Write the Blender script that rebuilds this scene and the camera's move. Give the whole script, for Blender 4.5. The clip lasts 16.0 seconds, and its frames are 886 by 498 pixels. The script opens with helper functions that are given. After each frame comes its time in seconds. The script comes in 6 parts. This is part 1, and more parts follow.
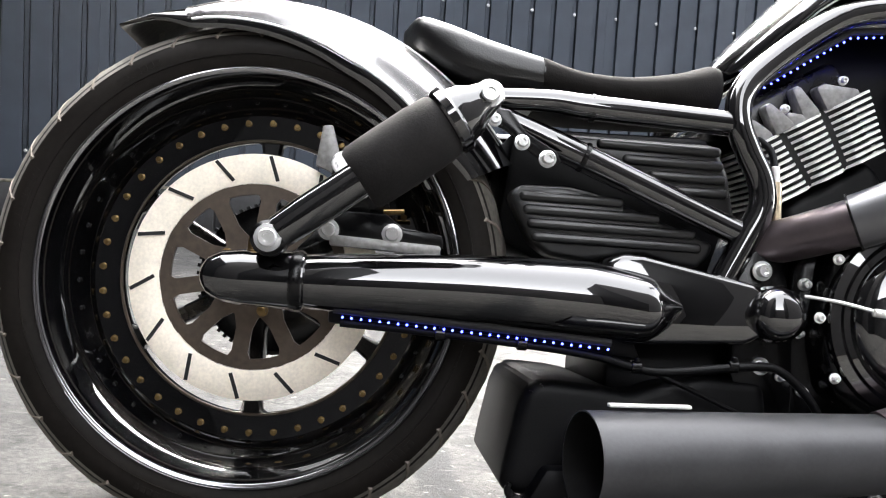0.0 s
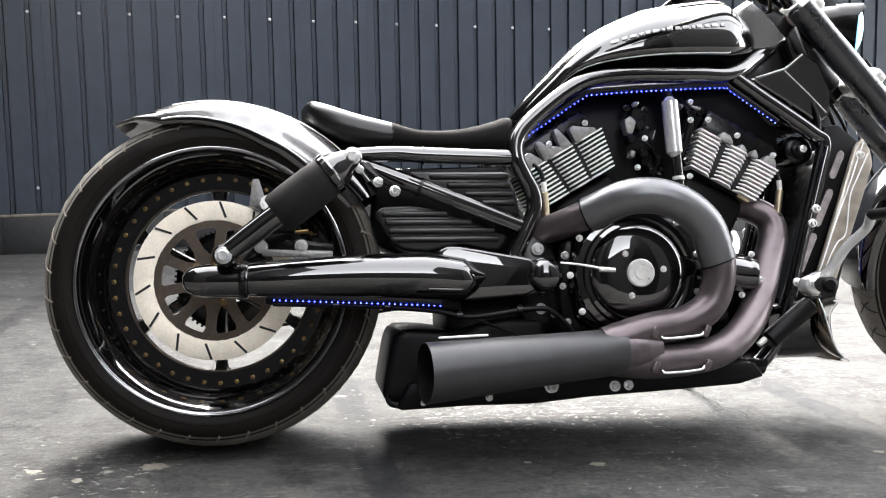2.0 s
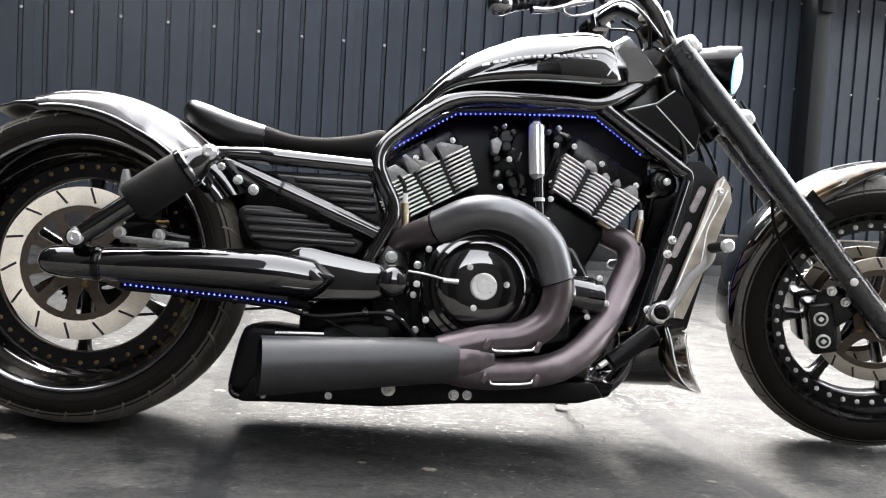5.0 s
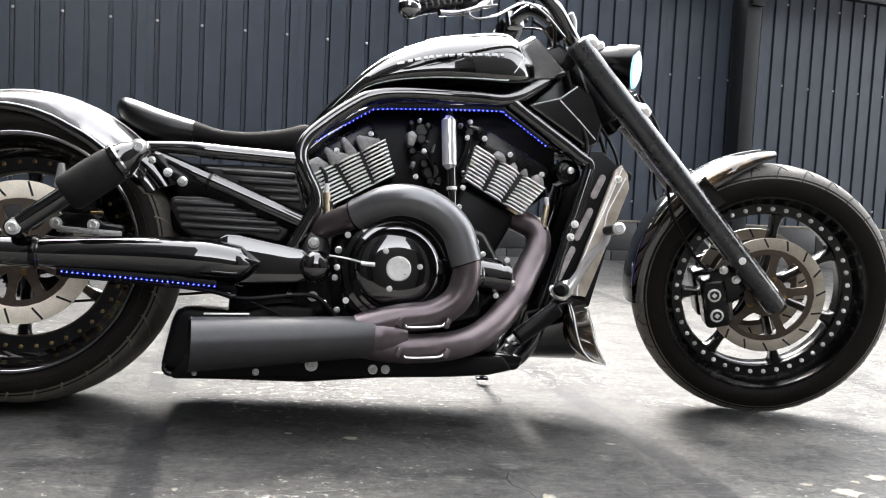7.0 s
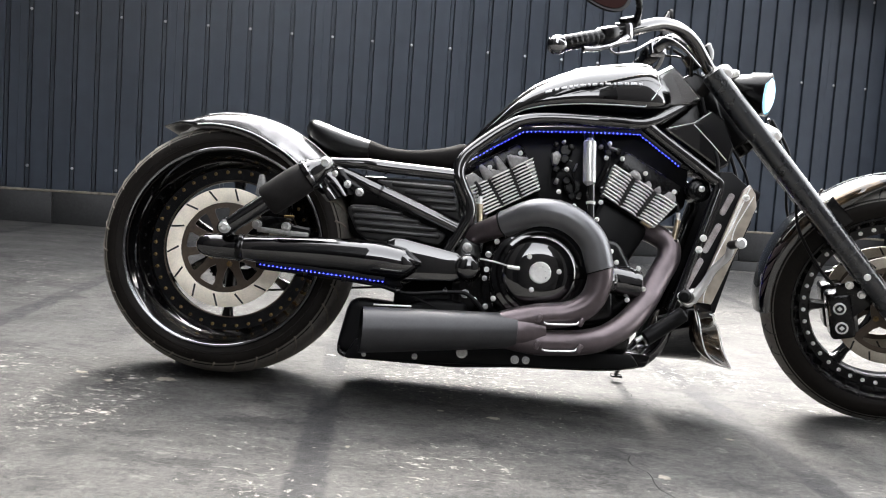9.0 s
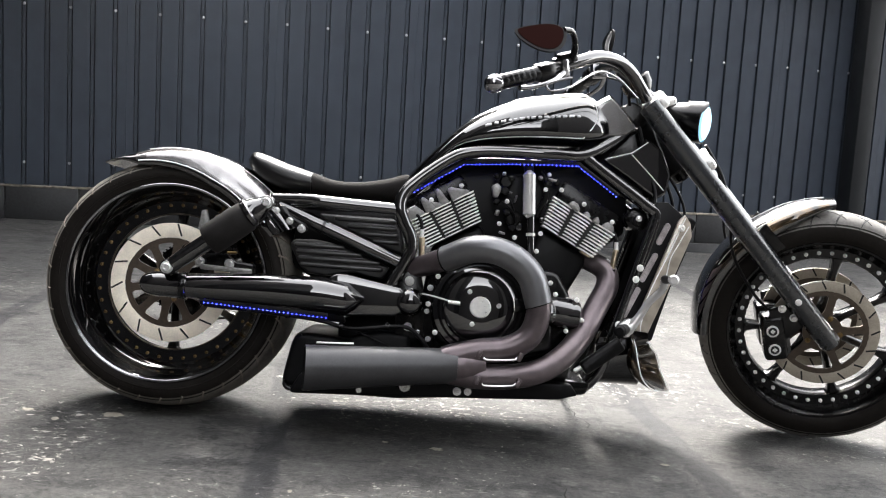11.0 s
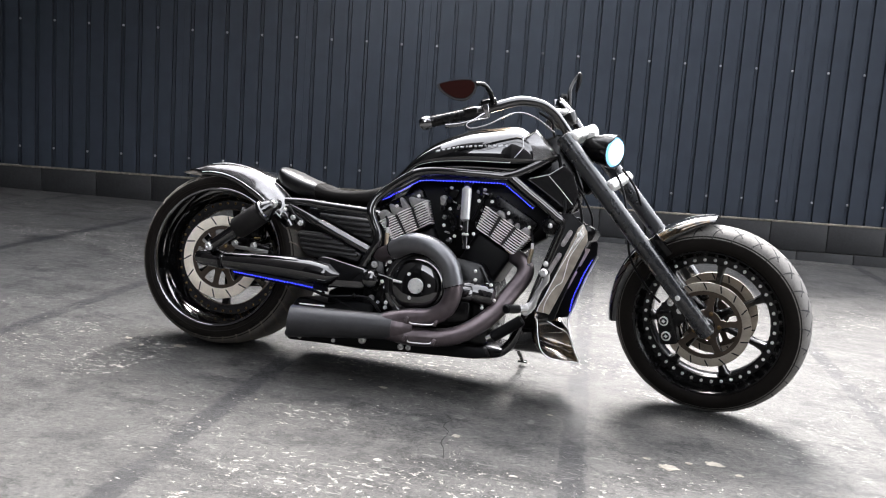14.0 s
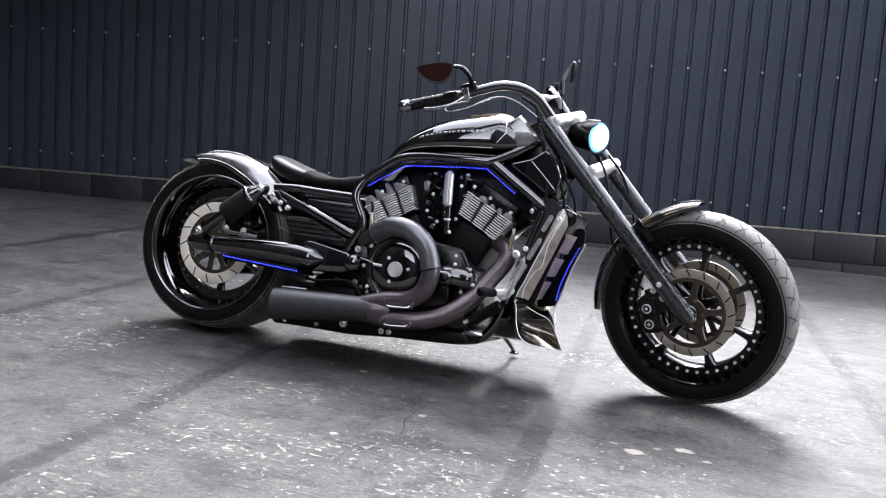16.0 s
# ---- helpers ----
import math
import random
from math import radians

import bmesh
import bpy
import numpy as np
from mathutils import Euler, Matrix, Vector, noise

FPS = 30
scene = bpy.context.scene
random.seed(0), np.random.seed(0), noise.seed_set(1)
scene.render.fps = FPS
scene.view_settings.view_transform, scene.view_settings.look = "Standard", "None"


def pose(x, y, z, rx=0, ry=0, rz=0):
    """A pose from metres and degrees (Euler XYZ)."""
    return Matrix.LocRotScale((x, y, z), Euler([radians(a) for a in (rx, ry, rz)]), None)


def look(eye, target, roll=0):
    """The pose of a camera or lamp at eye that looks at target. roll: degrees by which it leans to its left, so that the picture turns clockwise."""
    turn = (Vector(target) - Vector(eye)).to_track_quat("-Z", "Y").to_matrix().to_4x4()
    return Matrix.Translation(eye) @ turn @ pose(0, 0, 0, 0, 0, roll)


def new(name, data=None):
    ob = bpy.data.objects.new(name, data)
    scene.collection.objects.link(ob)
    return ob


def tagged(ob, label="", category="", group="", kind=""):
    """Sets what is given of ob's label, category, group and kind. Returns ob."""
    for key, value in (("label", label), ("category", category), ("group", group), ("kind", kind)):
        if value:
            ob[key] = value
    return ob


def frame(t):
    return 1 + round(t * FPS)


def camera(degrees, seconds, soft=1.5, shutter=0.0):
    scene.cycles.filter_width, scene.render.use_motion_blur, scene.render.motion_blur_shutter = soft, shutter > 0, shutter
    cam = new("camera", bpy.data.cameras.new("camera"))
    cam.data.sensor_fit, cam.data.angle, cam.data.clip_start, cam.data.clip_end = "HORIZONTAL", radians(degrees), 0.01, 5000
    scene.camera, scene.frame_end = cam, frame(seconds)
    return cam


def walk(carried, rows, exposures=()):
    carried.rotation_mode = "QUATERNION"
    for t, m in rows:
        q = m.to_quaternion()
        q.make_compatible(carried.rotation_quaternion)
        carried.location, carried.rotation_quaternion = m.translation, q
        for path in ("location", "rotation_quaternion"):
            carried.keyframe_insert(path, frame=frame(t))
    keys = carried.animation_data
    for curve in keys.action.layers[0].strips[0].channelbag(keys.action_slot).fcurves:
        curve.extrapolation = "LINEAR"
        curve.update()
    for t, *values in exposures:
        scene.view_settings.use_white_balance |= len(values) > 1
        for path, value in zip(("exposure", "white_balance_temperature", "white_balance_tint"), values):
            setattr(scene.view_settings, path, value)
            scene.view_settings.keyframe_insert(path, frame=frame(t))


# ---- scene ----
cam = camera(52.0, 16.0, soft=1.1)
PATH = [
    (0, (0.143, -1.194, 0.501), (0.274, 0.793, 0.315), 4.57),
    (0.5, (0.163, -1.340, 0.541), (0.343, 0.636, 0.289), 3.47),
    (1, (0.178, -1.499, 0.573), (0.313, 0.478, 0.299), 2.06),
    (1.5, (0.175, -1.804, 0.596), (0.416, 0.169, 0.376), 1.27),
    (2, (0.205, -1.839, 0.577), (0.452, 0.136, 0.379), 0.04),
    (2.5, (0.275, -1.839, 0.555), (0.430, 0.150, 0.407), 1.33),
    (3, (0.266, -1.825, 0.536), (0.512, 0.156, 0.407), 1.97),
    (3.5, (0.269, -1.837, 0.534), (0.472, 0.149, 0.415), 4.05),
    (4, (0.312, -1.879, 0.534), (0.496, 0.107, 0.386), 6.27),
    (4.5, (0.426, -1.924, 0.552), (0.634, 0.060, 0.407), 5.01),
    (5, (0.517, -1.940, 0.553), (0.726, 0.044, 0.414), 4.40),
    (5.2, (0.567, -1.938, 0.550), (0.862, 0.035, 0.413), 4.79),
    (7.3, (0.583, -2.120, 0.561), (0.897, -0.151, 0.402), 3.60),
    (7.5, (0.534, -2.131, 0.602), (0.873, -0.173, 0.370), 3.38),
    (8, (0.510, -2.216, 0.643), (0.739, -0.232, 0.538), 3.68),
    (8.5, (0.573, -2.326, 0.591), (0.689, -0.336, 0.428), 4.84),
    (9, (0.583, -2.382, 0.586), (0.550, -0.390, 0.416), 4.98),
    (9.5, (0.649, -2.397, 0.616), (0.639, -0.407, 0.411), 4.48),
    (9.7, (0.683, -2.386, 0.643), (0.723, -0.395, 0.457), 4.50),
    (11.8, (0.611, -2.431, 0.866), (0.655, -0.450, 0.594), 4.35),
    (12, (0.636, -2.536, 0.888), (0.683, -0.554, 0.621), 3.06),
    (12.5, (0.825, -2.821, 0.855), (0.772, -0.831, 0.659), 3.73),
    (13, (1.091, -2.931, 0.894), (0.835, -0.958, 0.694), 3.23),
    (13.5, (1.368, -3.028, 0.937), (1.005, -1.080, 0.663), 4.37),
    (14, (1.595, -3.082, 0.944), (1.111, -1.164, 0.648), 5.05),
    (14.5, (1.729, -3.045, 0.916), (1.178, -1.144, 0.631), 4.22),
    (15, (1.813, -3.007, 0.866), (1.242, -1.105, 0.633), 4.51),
    (15.5, (1.871, -3.049, 0.832), (1.301, -1.144, 0.613), 4.39),
    (16, (1.903, -3.003, 0.839), (1.263, -1.126, 0.581), 5.08),
]
walk(cam, [(t, look(*r)) for t, *r in PATH], exposures=[(0, 4.38, 6700, 10), (1, 4.33, 6700, 10), (2, 4.06, 6700, 10), (4, 3.88, 6700, 10), (8, 3.80, 6700, 10), (12.5, 3.60, 6750, 10), (13.6, 3.54, 6650, 11), (14.6, 3.44, 6320, 13), (16, 3.37, 6200, 14)])

# ---- light ----
world = bpy.data.worlds.new("sky")
scene.world = world
world.use_nodes = True
wn = world.node_tree.nodes
sky = wn.new("ShaderNodeTexSky")
sky.sky_type = 'NISHITA'
sky.sun_disc = False
sky.sun_elevation = radians(46)
sky.sun_rotation = radians(-14)
sky.air_density, sky.dust_density, sky.ozone_density = 1.0, 1.5, 1.0
veil = wn.new("ShaderNodeHueSaturation")  # an even layer of cloud takes most of the blue out of the sky
veil.inputs["Saturation"].default_value = 0.16
world.node_tree.links.new(sky.outputs[0], veil.inputs["Color"])
world.node_tree.links.new(veil.outputs[0], wn["Background"].inputs[0])
wn["Background"].inputs[1].default_value = 0.142
sun_data = bpy.data.lights.new("sun", 'SUN')
sun_data.energy, sun_data.angle, sun_data.color = 1.4, radians(26), (1.0, 0.97, 0.93)
sun = new("sun", sun_data)
sun.matrix_world = look((-1.0, 4.0, 4.3), (0, 0, 0))

# ---- materials ----


def material(name, base, rough=0.5, metal=0.0, coat=0.0, spec=0.5, coat_ior=1.5, bump=0.0, scale=60.0, vary=0.0, detail=6.0, emit=0.0, rough_vary=0.0):
    """A Principled material with noise in its colour, roughness and relief at two scales."""
    m = bpy.data.materials.new(name)
    m.use_nodes = True
    nt = m.node_tree
    p = nt.nodes["Principled BSDF"]
    p.inputs["Base Color"].default_value = (*base, 1)
    p.inputs["Roughness"].default_value = rough
    p.inputs["Metallic"].default_value = metal
    p.inputs["Coat Weight"].default_value = coat
    p.inputs["Coat Roughness"].default_value = 0.02
    p.inputs["Coat IOR"].default_value = coat_ior
    p.inputs["Specular IOR Level"].default_value = spec
    if emit:
        p.inputs["Emission Color"].default_value = (*base, 1)
        p.inputs["Emission Strength"].default_value = emit
    if bump or vary or rough_vary:
        tc = nt.nodes.new("ShaderNodeTexCoord")
        fine, coarse = nt.nodes.new("ShaderNodeTexNoise"), nt.nodes.new("ShaderNodeTexNoise")
        for n, s in ((fine, scale), (coarse, scale / 9)):
            n.inputs["Scale"].default_value, n.inputs["Detail"].default_value = s, detail
            nt.links.new(tc.outputs["Object"], n.inputs["Vector"])
        both = nt.nodes.new("ShaderNodeMix")
        both.data_type = 'FLOAT'
        both.inputs["Factor"].default_value = 0.5
        nt.links.new(fine.outputs["Fac"], both.inputs["A"])
        nt.links.new(coarse.outputs["Fac"], both.inputs["B"])
        if vary:
            ramp = nt.nodes.new("ShaderNodeMapRange")
            ramp.inputs["From Min"].default_value, ramp.inputs["From Max"].default_value = 0.35, 0.65
            ramp.inputs["To Min"].default_value, ramp.inputs["To Max"].default_value = 1 - vary, 1 + vary
            mul = nt.nodes.new("ShaderNodeMix")
            mul.data_type, mul.blend_type = 'RGBA', 'MULTIPLY'
            mul.inputs["Factor"].default_value = 1
            mul.inputs["A"].default_value = (*base, 1)
            nt.links.new(both.outputs["Result"], ramp.inputs["Value"])
            nt.links.new(ramp.outputs["Result"], mul.inputs["B"])
            nt.links.new(mul.outputs["Result"], p.inputs["Base Color"])
        if rough_vary:
            rr = nt.nodes.new("ShaderNodeMapRange")
            rr.inputs["From Min"].default_value, rr.inputs["From Max"].default_value = 0.35, 0.65
            rr.inputs["To Min"].default_value, rr.inputs["To Max"].default_value = max(0.02, rough - rough_vary), rough + rough_vary
            nt.links.new(both.outputs["Result"], rr.inputs["Value"])
            nt.links.new(rr.outputs["Result"], p.inputs["Roughness"])
        if bump:
            b = nt.nodes.new("ShaderNodeBump")
            b.inputs["Strength"].default_value, b.inputs["Distance"].default_value = bump, 0.002
            nt.links.new(both.outputs["Result"], b.inputs["Height"])
            nt.links.new(b.outputs["Normal"], p.inputs["Normal"])
    return m


GLOSS = material("gloss_black_paint", (0.0022, 0.0022, 0.0026), 0.25, coat=1.0, coat_ior=2.0, spec=0.05, rough_vary=0.03, scale=20)
GRAPHIC = material("ghost_graphic_paint", (0.36, 0.315, 0.26), 0.34, metal=0.15, coat=1.0, coat_ior=1.6, vary=0.40, scale=26, detail=2)
SILVER = material("silver_ghost_paint", (0.21, 0.205, 0.205), 0.26, metal=0.75, coat=1.0, coat_ior=1.6, vary=0.6, scale=14)
COPPER = material("bronze_ghost_paint", (0.12, 0.080, 0.042), 0.22, metal=0.8, coat=1.0, coat_ior=1.7, vary=1.0, scale=40, detail=1.5)
SATIN = material("satin_black_metal", (0.0018, 0.0018, 0.0021), 0.24, spec=0.3, vary=0.2, rough_vary=0.06, scale=50)
MATTE = material("matte_black_plastic", (0.0025, 0.0025, 0.003), 0.44, spec=0.15, bump=0.15, scale=300, vary=0.2)
RUBBER = material("tyre_rubber", (0.0085, 0.0070, 0.0060), 0.50, spec=0.11, bump=0.25, scale=120, vary=0.35, rough_vary=0.1)
TREAD = material("dusty_tread_rubber", (0.125, 0.115, 0.100), 0.75, bump=0.3, scale=150, vary=0.35)
TREAD_GREY = material("dusty_grey_tread", (0.105, 0.099, 0.092), 0.75, bump=0.3, scale=150, vary=0.3)
GROOVE = material("dusty_groove", (0.17, 0.145, 0.12), 0.8, vary=0.4, scale=200)
# near-black, so the shade inside the muffler bore lies in the colour
BORE_SHADE = material("bore_shade", (0.006, 0.006, 0.006), 0.9, spec=0.1, vary=0.3)
COVER = material("satin_black_plastic", (0.013, 0.013, 0.0135), 0.34, spec=0.55, bump=0.1, scale=260, vary=0.2)
CARRIER = material("dark_bronzed_steel", (0.070, 0.053, 0.040), 0.42, metal=0.5, vary=0.25, scale=120)
CAST = material("cast_grey_aluminium", (0.27, 0.265, 0.26), 0.45, metal=0.45, vary=0.35, bump=0.2, scale=150)
FIN = material("polished_fin_edge", (0.88, 0.87, 0.85), 0.38, metal=0.1, vary=0.12, scale=160)
GROOVE_DARK = material("dark_groove", (0.008, 0.008, 0.008), 0.8)
CHROME = material("polished_steel", (0.90, 0.90, 0.89), 0.16, metal=0.65, rough_vary=0.06, scale=90)
ALLOY = material("machined_aluminium", (0.85, 0.84, 0.82), 0.33, metal=0.4, rough_vary=0.08, scale=150, vary=0.1)
ROTOR = material("brushed_rotor_steel", (0.93, 0.85, 0.72), 0.5, metal=0.15, rough_vary=0.1, scale=260, vary=0.12)
ROTOR_WORN = material("worn_rotor_steel", (0.40, 0.36, 0.30), 0.45, metal=0.4, rough_vary=0.1, scale=260, vary=0.18)
BRASS = material("gold_bolt", (0.20, 0.135, 0.06), 0.3, metal=1.0, vary=0.2, scale=200)
SHIELD = material("satin_ceramic_pipe", (0.150, 0.151, 0.158), 0.36, metal=0.75, vary=0.08, rough_vary=0.04, bump=0.02, scale=45)
FORK = material("satin_black_fork_paint", (0.0075, 0.0092, 0.0120), 0.27, spec=0.9, coat=0.3, rough_vary=0.05, vary=0.2, scale=40)
EXHAUST = material("ceramic_coated_exhaust", (0.046, 0.046, 0.049), 0.40, metal=0.4, vary=0.15, rough_vary=0.06, bump=0.08, scale=220)
HEATED = material("heat_tinted_exhaust", (0.112, 0.092, 0.098), 0.34, metal=0.7, vary=0.2, rough_vary=0.05, bump=0.02, scale=40)
LEATHER = material("black_seat_leather", (0.004, 0.004, 0.0045), 0.30, bump=0.35, scale=420, vary=0.2)
SUEDE = material("black_suede", (0.009, 0.008, 0.0075), 0.95, bump=0.4, scale=500, vary=0.35, spec=0.2)
FOAM = material("black_neoprene", (0.008, 0.007, 0.007), 0.85, bump=0.4, scale=380, vary=0.4, spec=0.25)
DARKCHROME = material("black_chrome", (0.30, 0.30, 0.31), 0.14, metal=1.0, rough_vary=0.05, scale=60)
STRIPE = material("white_pinstripe", (0.8, 0.8, 0.8), 0.25, coat=1.0)
LETTER = material("silver_lettering", (0.36, 0.36, 0.37), 0.3, metal=0.6)
MESHDARK = material("dark_radiator_mesh", (0.36, 0.28, 0.285), 0.45, metal=0.4, bump=1.0, scale=500, vary=0.6)
LED = material("blue_led", (0.035, 0.05, 1.0), 0.3, emit=1.3)
LENS = material("headlight_lens", (0.44, 0.77, 0.95), 0.1, emit=0.115)
LENS_EDGE = material("headlight_lens_edge", (0.20, 0.55, 0.90), 0.1, emit=0.11)
MESH = material("radiator_mesh", (0.30, 0.27, 0.27), 0.45, metal=0.4, bump=1.0, scale=500, vary=0.5)
# the dark red is the glass's reflection, put into its colour
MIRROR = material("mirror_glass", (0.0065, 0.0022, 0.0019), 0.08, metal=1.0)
STEELFRAME = material("oxygen_sensor_steel", (0.6, 0.5, 0.36), 0.35, metal=1.0, vary=0.3, scale=120)

# ---- mesh helpers ----


def finish(bm, smooth=40.0):
    bmesh.ops.recalc_face_normals(bm, faces=bm.faces)
    for f in bm.faces:
        f.smooth = True
    for e in bm.edges:
        if len(e.link_faces) == 2 and e.calc_face_angle(0) > radians(smooth):
            e.smooth = False
    return bm


def part(name, bm, mat, parent=None, label="", smooth=40.0, turn=None):
    """Links a bmesh as one mesh object under a thing or a part."""
    if turn is not None:
        bmesh.ops.transform(bm, matrix=turn, verts=bm.verts)
    finish(bm, smooth)
    me = bpy.data.meshes.new(name)
    bm.to_mesh(me)
    bm.free()
    for m in (mat if isinstance(mat, (list, tuple)) else [mat]):
        me.materials.append(m)
    ob = new(name, me)
    ob.parent = parent
    if label:
        ob["label"] = label
    return ob


def skin(bm, rings, closed=True, caps=True):
    """Faces between rings of points."""
    vs = [[bm.verts.new(p) for p in ring] for ring in rings]
    n = len(rings[0])
    for a, b in zip(vs, vs[1:]):
        for i in range(n if closed else n - 1):
            j = (i + 1) % n
            bm.faces.new((a[i], a[j], b[j], b[i]))
    if caps and closed:
        bm.faces.new(vs[0][::-1])
        bm.faces.new(vs[-1])
    return bm


def smooth_path(pts, steps=6):
    """Catmull-Rom through the points."""
    p = [Vector(q) for q in pts]
    p = [2 * p[0] - p[1]] + p + [2 * p[-1] - p[-2]]
    out = []
    for i in range(1, len(p) - 2):
        for k in range(steps):
            t = k / steps
            out.append(0.5 * ((2 * p[i]) + (p[i + 1] - p[i - 1]) * t + (2 * p[i - 1] - 5 * p[i] + 4 * p[i + 1] - p[i + 2]) * t * t
                              + (3 * p[i] - p[i - 1] - 3 * p[i + 1] + p[i + 2]) * t ** 3))
    return out + [p[-2]]


def sweep(pts, r, seg=16, smooth_steps=6, caps=True, bm=None):
    """A round tube along points; r is a number or a list of radii at the given points."""
    path = smooth_path(pts, smooth_steps) if smooth_steps else [Vector(q) for q in pts]
    n = len(path)
    rs = [r] * n if isinstance(r, (int, float)) else list(np.interp(np.linspace(0, len(r) - 1, n), range(len(r)), r))
    rings, up = [], None
    for i, c in enumerate(path):
        d = (path[min(i + 1, n - 1)] - path[max(i - 1, 0)]).normalized()
        if up is None:
            up = d.orthogonal().normalized()
        up = (up - d * up.dot(d)).normalized()
        side = d.cross(up)
        rings.append([c + (math.cos(a) * up + math.sin(a) * side) * float(rs[i]) for a in np.linspace(0, 2 * math.pi, seg, endpoint=False)])
    return skin(bm or bmesh.new(), rings, caps=caps)


def lathe(profile, centre, axis=(0, -1, 0), seg=64, loop=False, bm=None):
    """Turns (radius, height along axis) round the axis. loop: the profile closes on itself."""
    bm = bm or bmesh.new()
    axis = Vector(axis).normalized()
    u = Vector((1, 0, 0)) if abs(axis.x) < 0.9 else Vector((0, 0, 1))
    u = (u - axis * u.dot(axis)).normalized()
    v = axis.cross(u)
    c = Vector(centre)
    pr = profile + [profile[0]] if loop else profile
    cols = []
    for a in np.linspace(0, 2 * math.pi, seg, endpoint=False):
        e = math.cos(a) * u + math.sin(a) * v
        cols.append([None if r < 1e-6 else bm.verts.new(c + axis * h + e * r) for r, h in profile])
    poles = [bm.verts.new(c + axis * h) if r < 1e-6 else None for r, h in profile]
    n = len(profile)
    for i in range(seg):
        j = (i + 1) % seg
        for k in range(n if loop else n - 1):
            m = (k + 1) % n
            q = [poles[k] or cols[i][k], poles[k] or cols[j][k], poles[m] or cols[j][m], poles[m] or cols[i][m]]
            f = [x for n_, x in enumerate(q) if x not in q[:n_]]
            if len(f) > 2:
                bm.faces.new(f)
    return bm


def rod(a, b, r, seg=16, bevel=0.0, bm=None):
    """A cylinder from a to b with eased ends."""
    a, b = Vector(a), Vector(b)
    h = (b - a).length
    e = bevel or min(r, h) * 0.15
    return lathe([(0, 0), (r - e, 0), (r, e), (r, h - e), (r - e, h), (0, h)], a, b - a, seg, bm=bm)


def slab(outline, y0, y1, bevel=0.006, segments=2, bm=None):
    """An outline in x and z, extruded from y0 to y1, with rounded edges."""
    own = bmesh.new()
    lo = [own.verts.new((x, y0, z)) for x, z in outline]
    hi = [own.verts.new((x, y1, z)) for x, z in outline]
    own.faces.new(lo)
    own.faces.new(hi[::-1])
    n = len(outline)
    for i in range(n):
        own.faces.new((lo[i], hi[i], hi[(i + 1) % n], lo[(i + 1) % n]))
    bmesh.ops.recalc_face_normals(own, faces=own.faces)
    if bevel:
        bmesh.ops.bevel(own, geom=own.edges[:], offset=bevel, segments=segments, affect='EDGES', profile=0.5)
    return own


def block(size, m, bevel=0.003, segments=2):
    """A box of that size with rounded edges, placed by the matrix m."""
    bm = bmesh.new()
    bmesh.ops.create_cube(bm, size=1, matrix=Matrix.Diagonal((*size, 1)))
    if bevel:
        bmesh.ops.bevel(bm, geom=bm.edges[:], offset=bevel, segments=segments, affect='EDGES', profile=0.5)
    bmesh.ops.transform(bm, matrix=m, verts=bm.verts)
    return bm


def bolt(centre, axis, r, h):
    """A socket bolt on a washer."""
    return lathe([(0, 0), (r * 1.45, 0), (r * 1.5, h * 0.12), (r * 1.45, h * 0.28), (r, h * 0.3), (r, h * 0.85), (r * 0.85, h), (r * 0.5, h), (r * 0.45, h * 0.6), (0, h * 0.6)],
                 centre, axis, 16)

# ---- setting ----

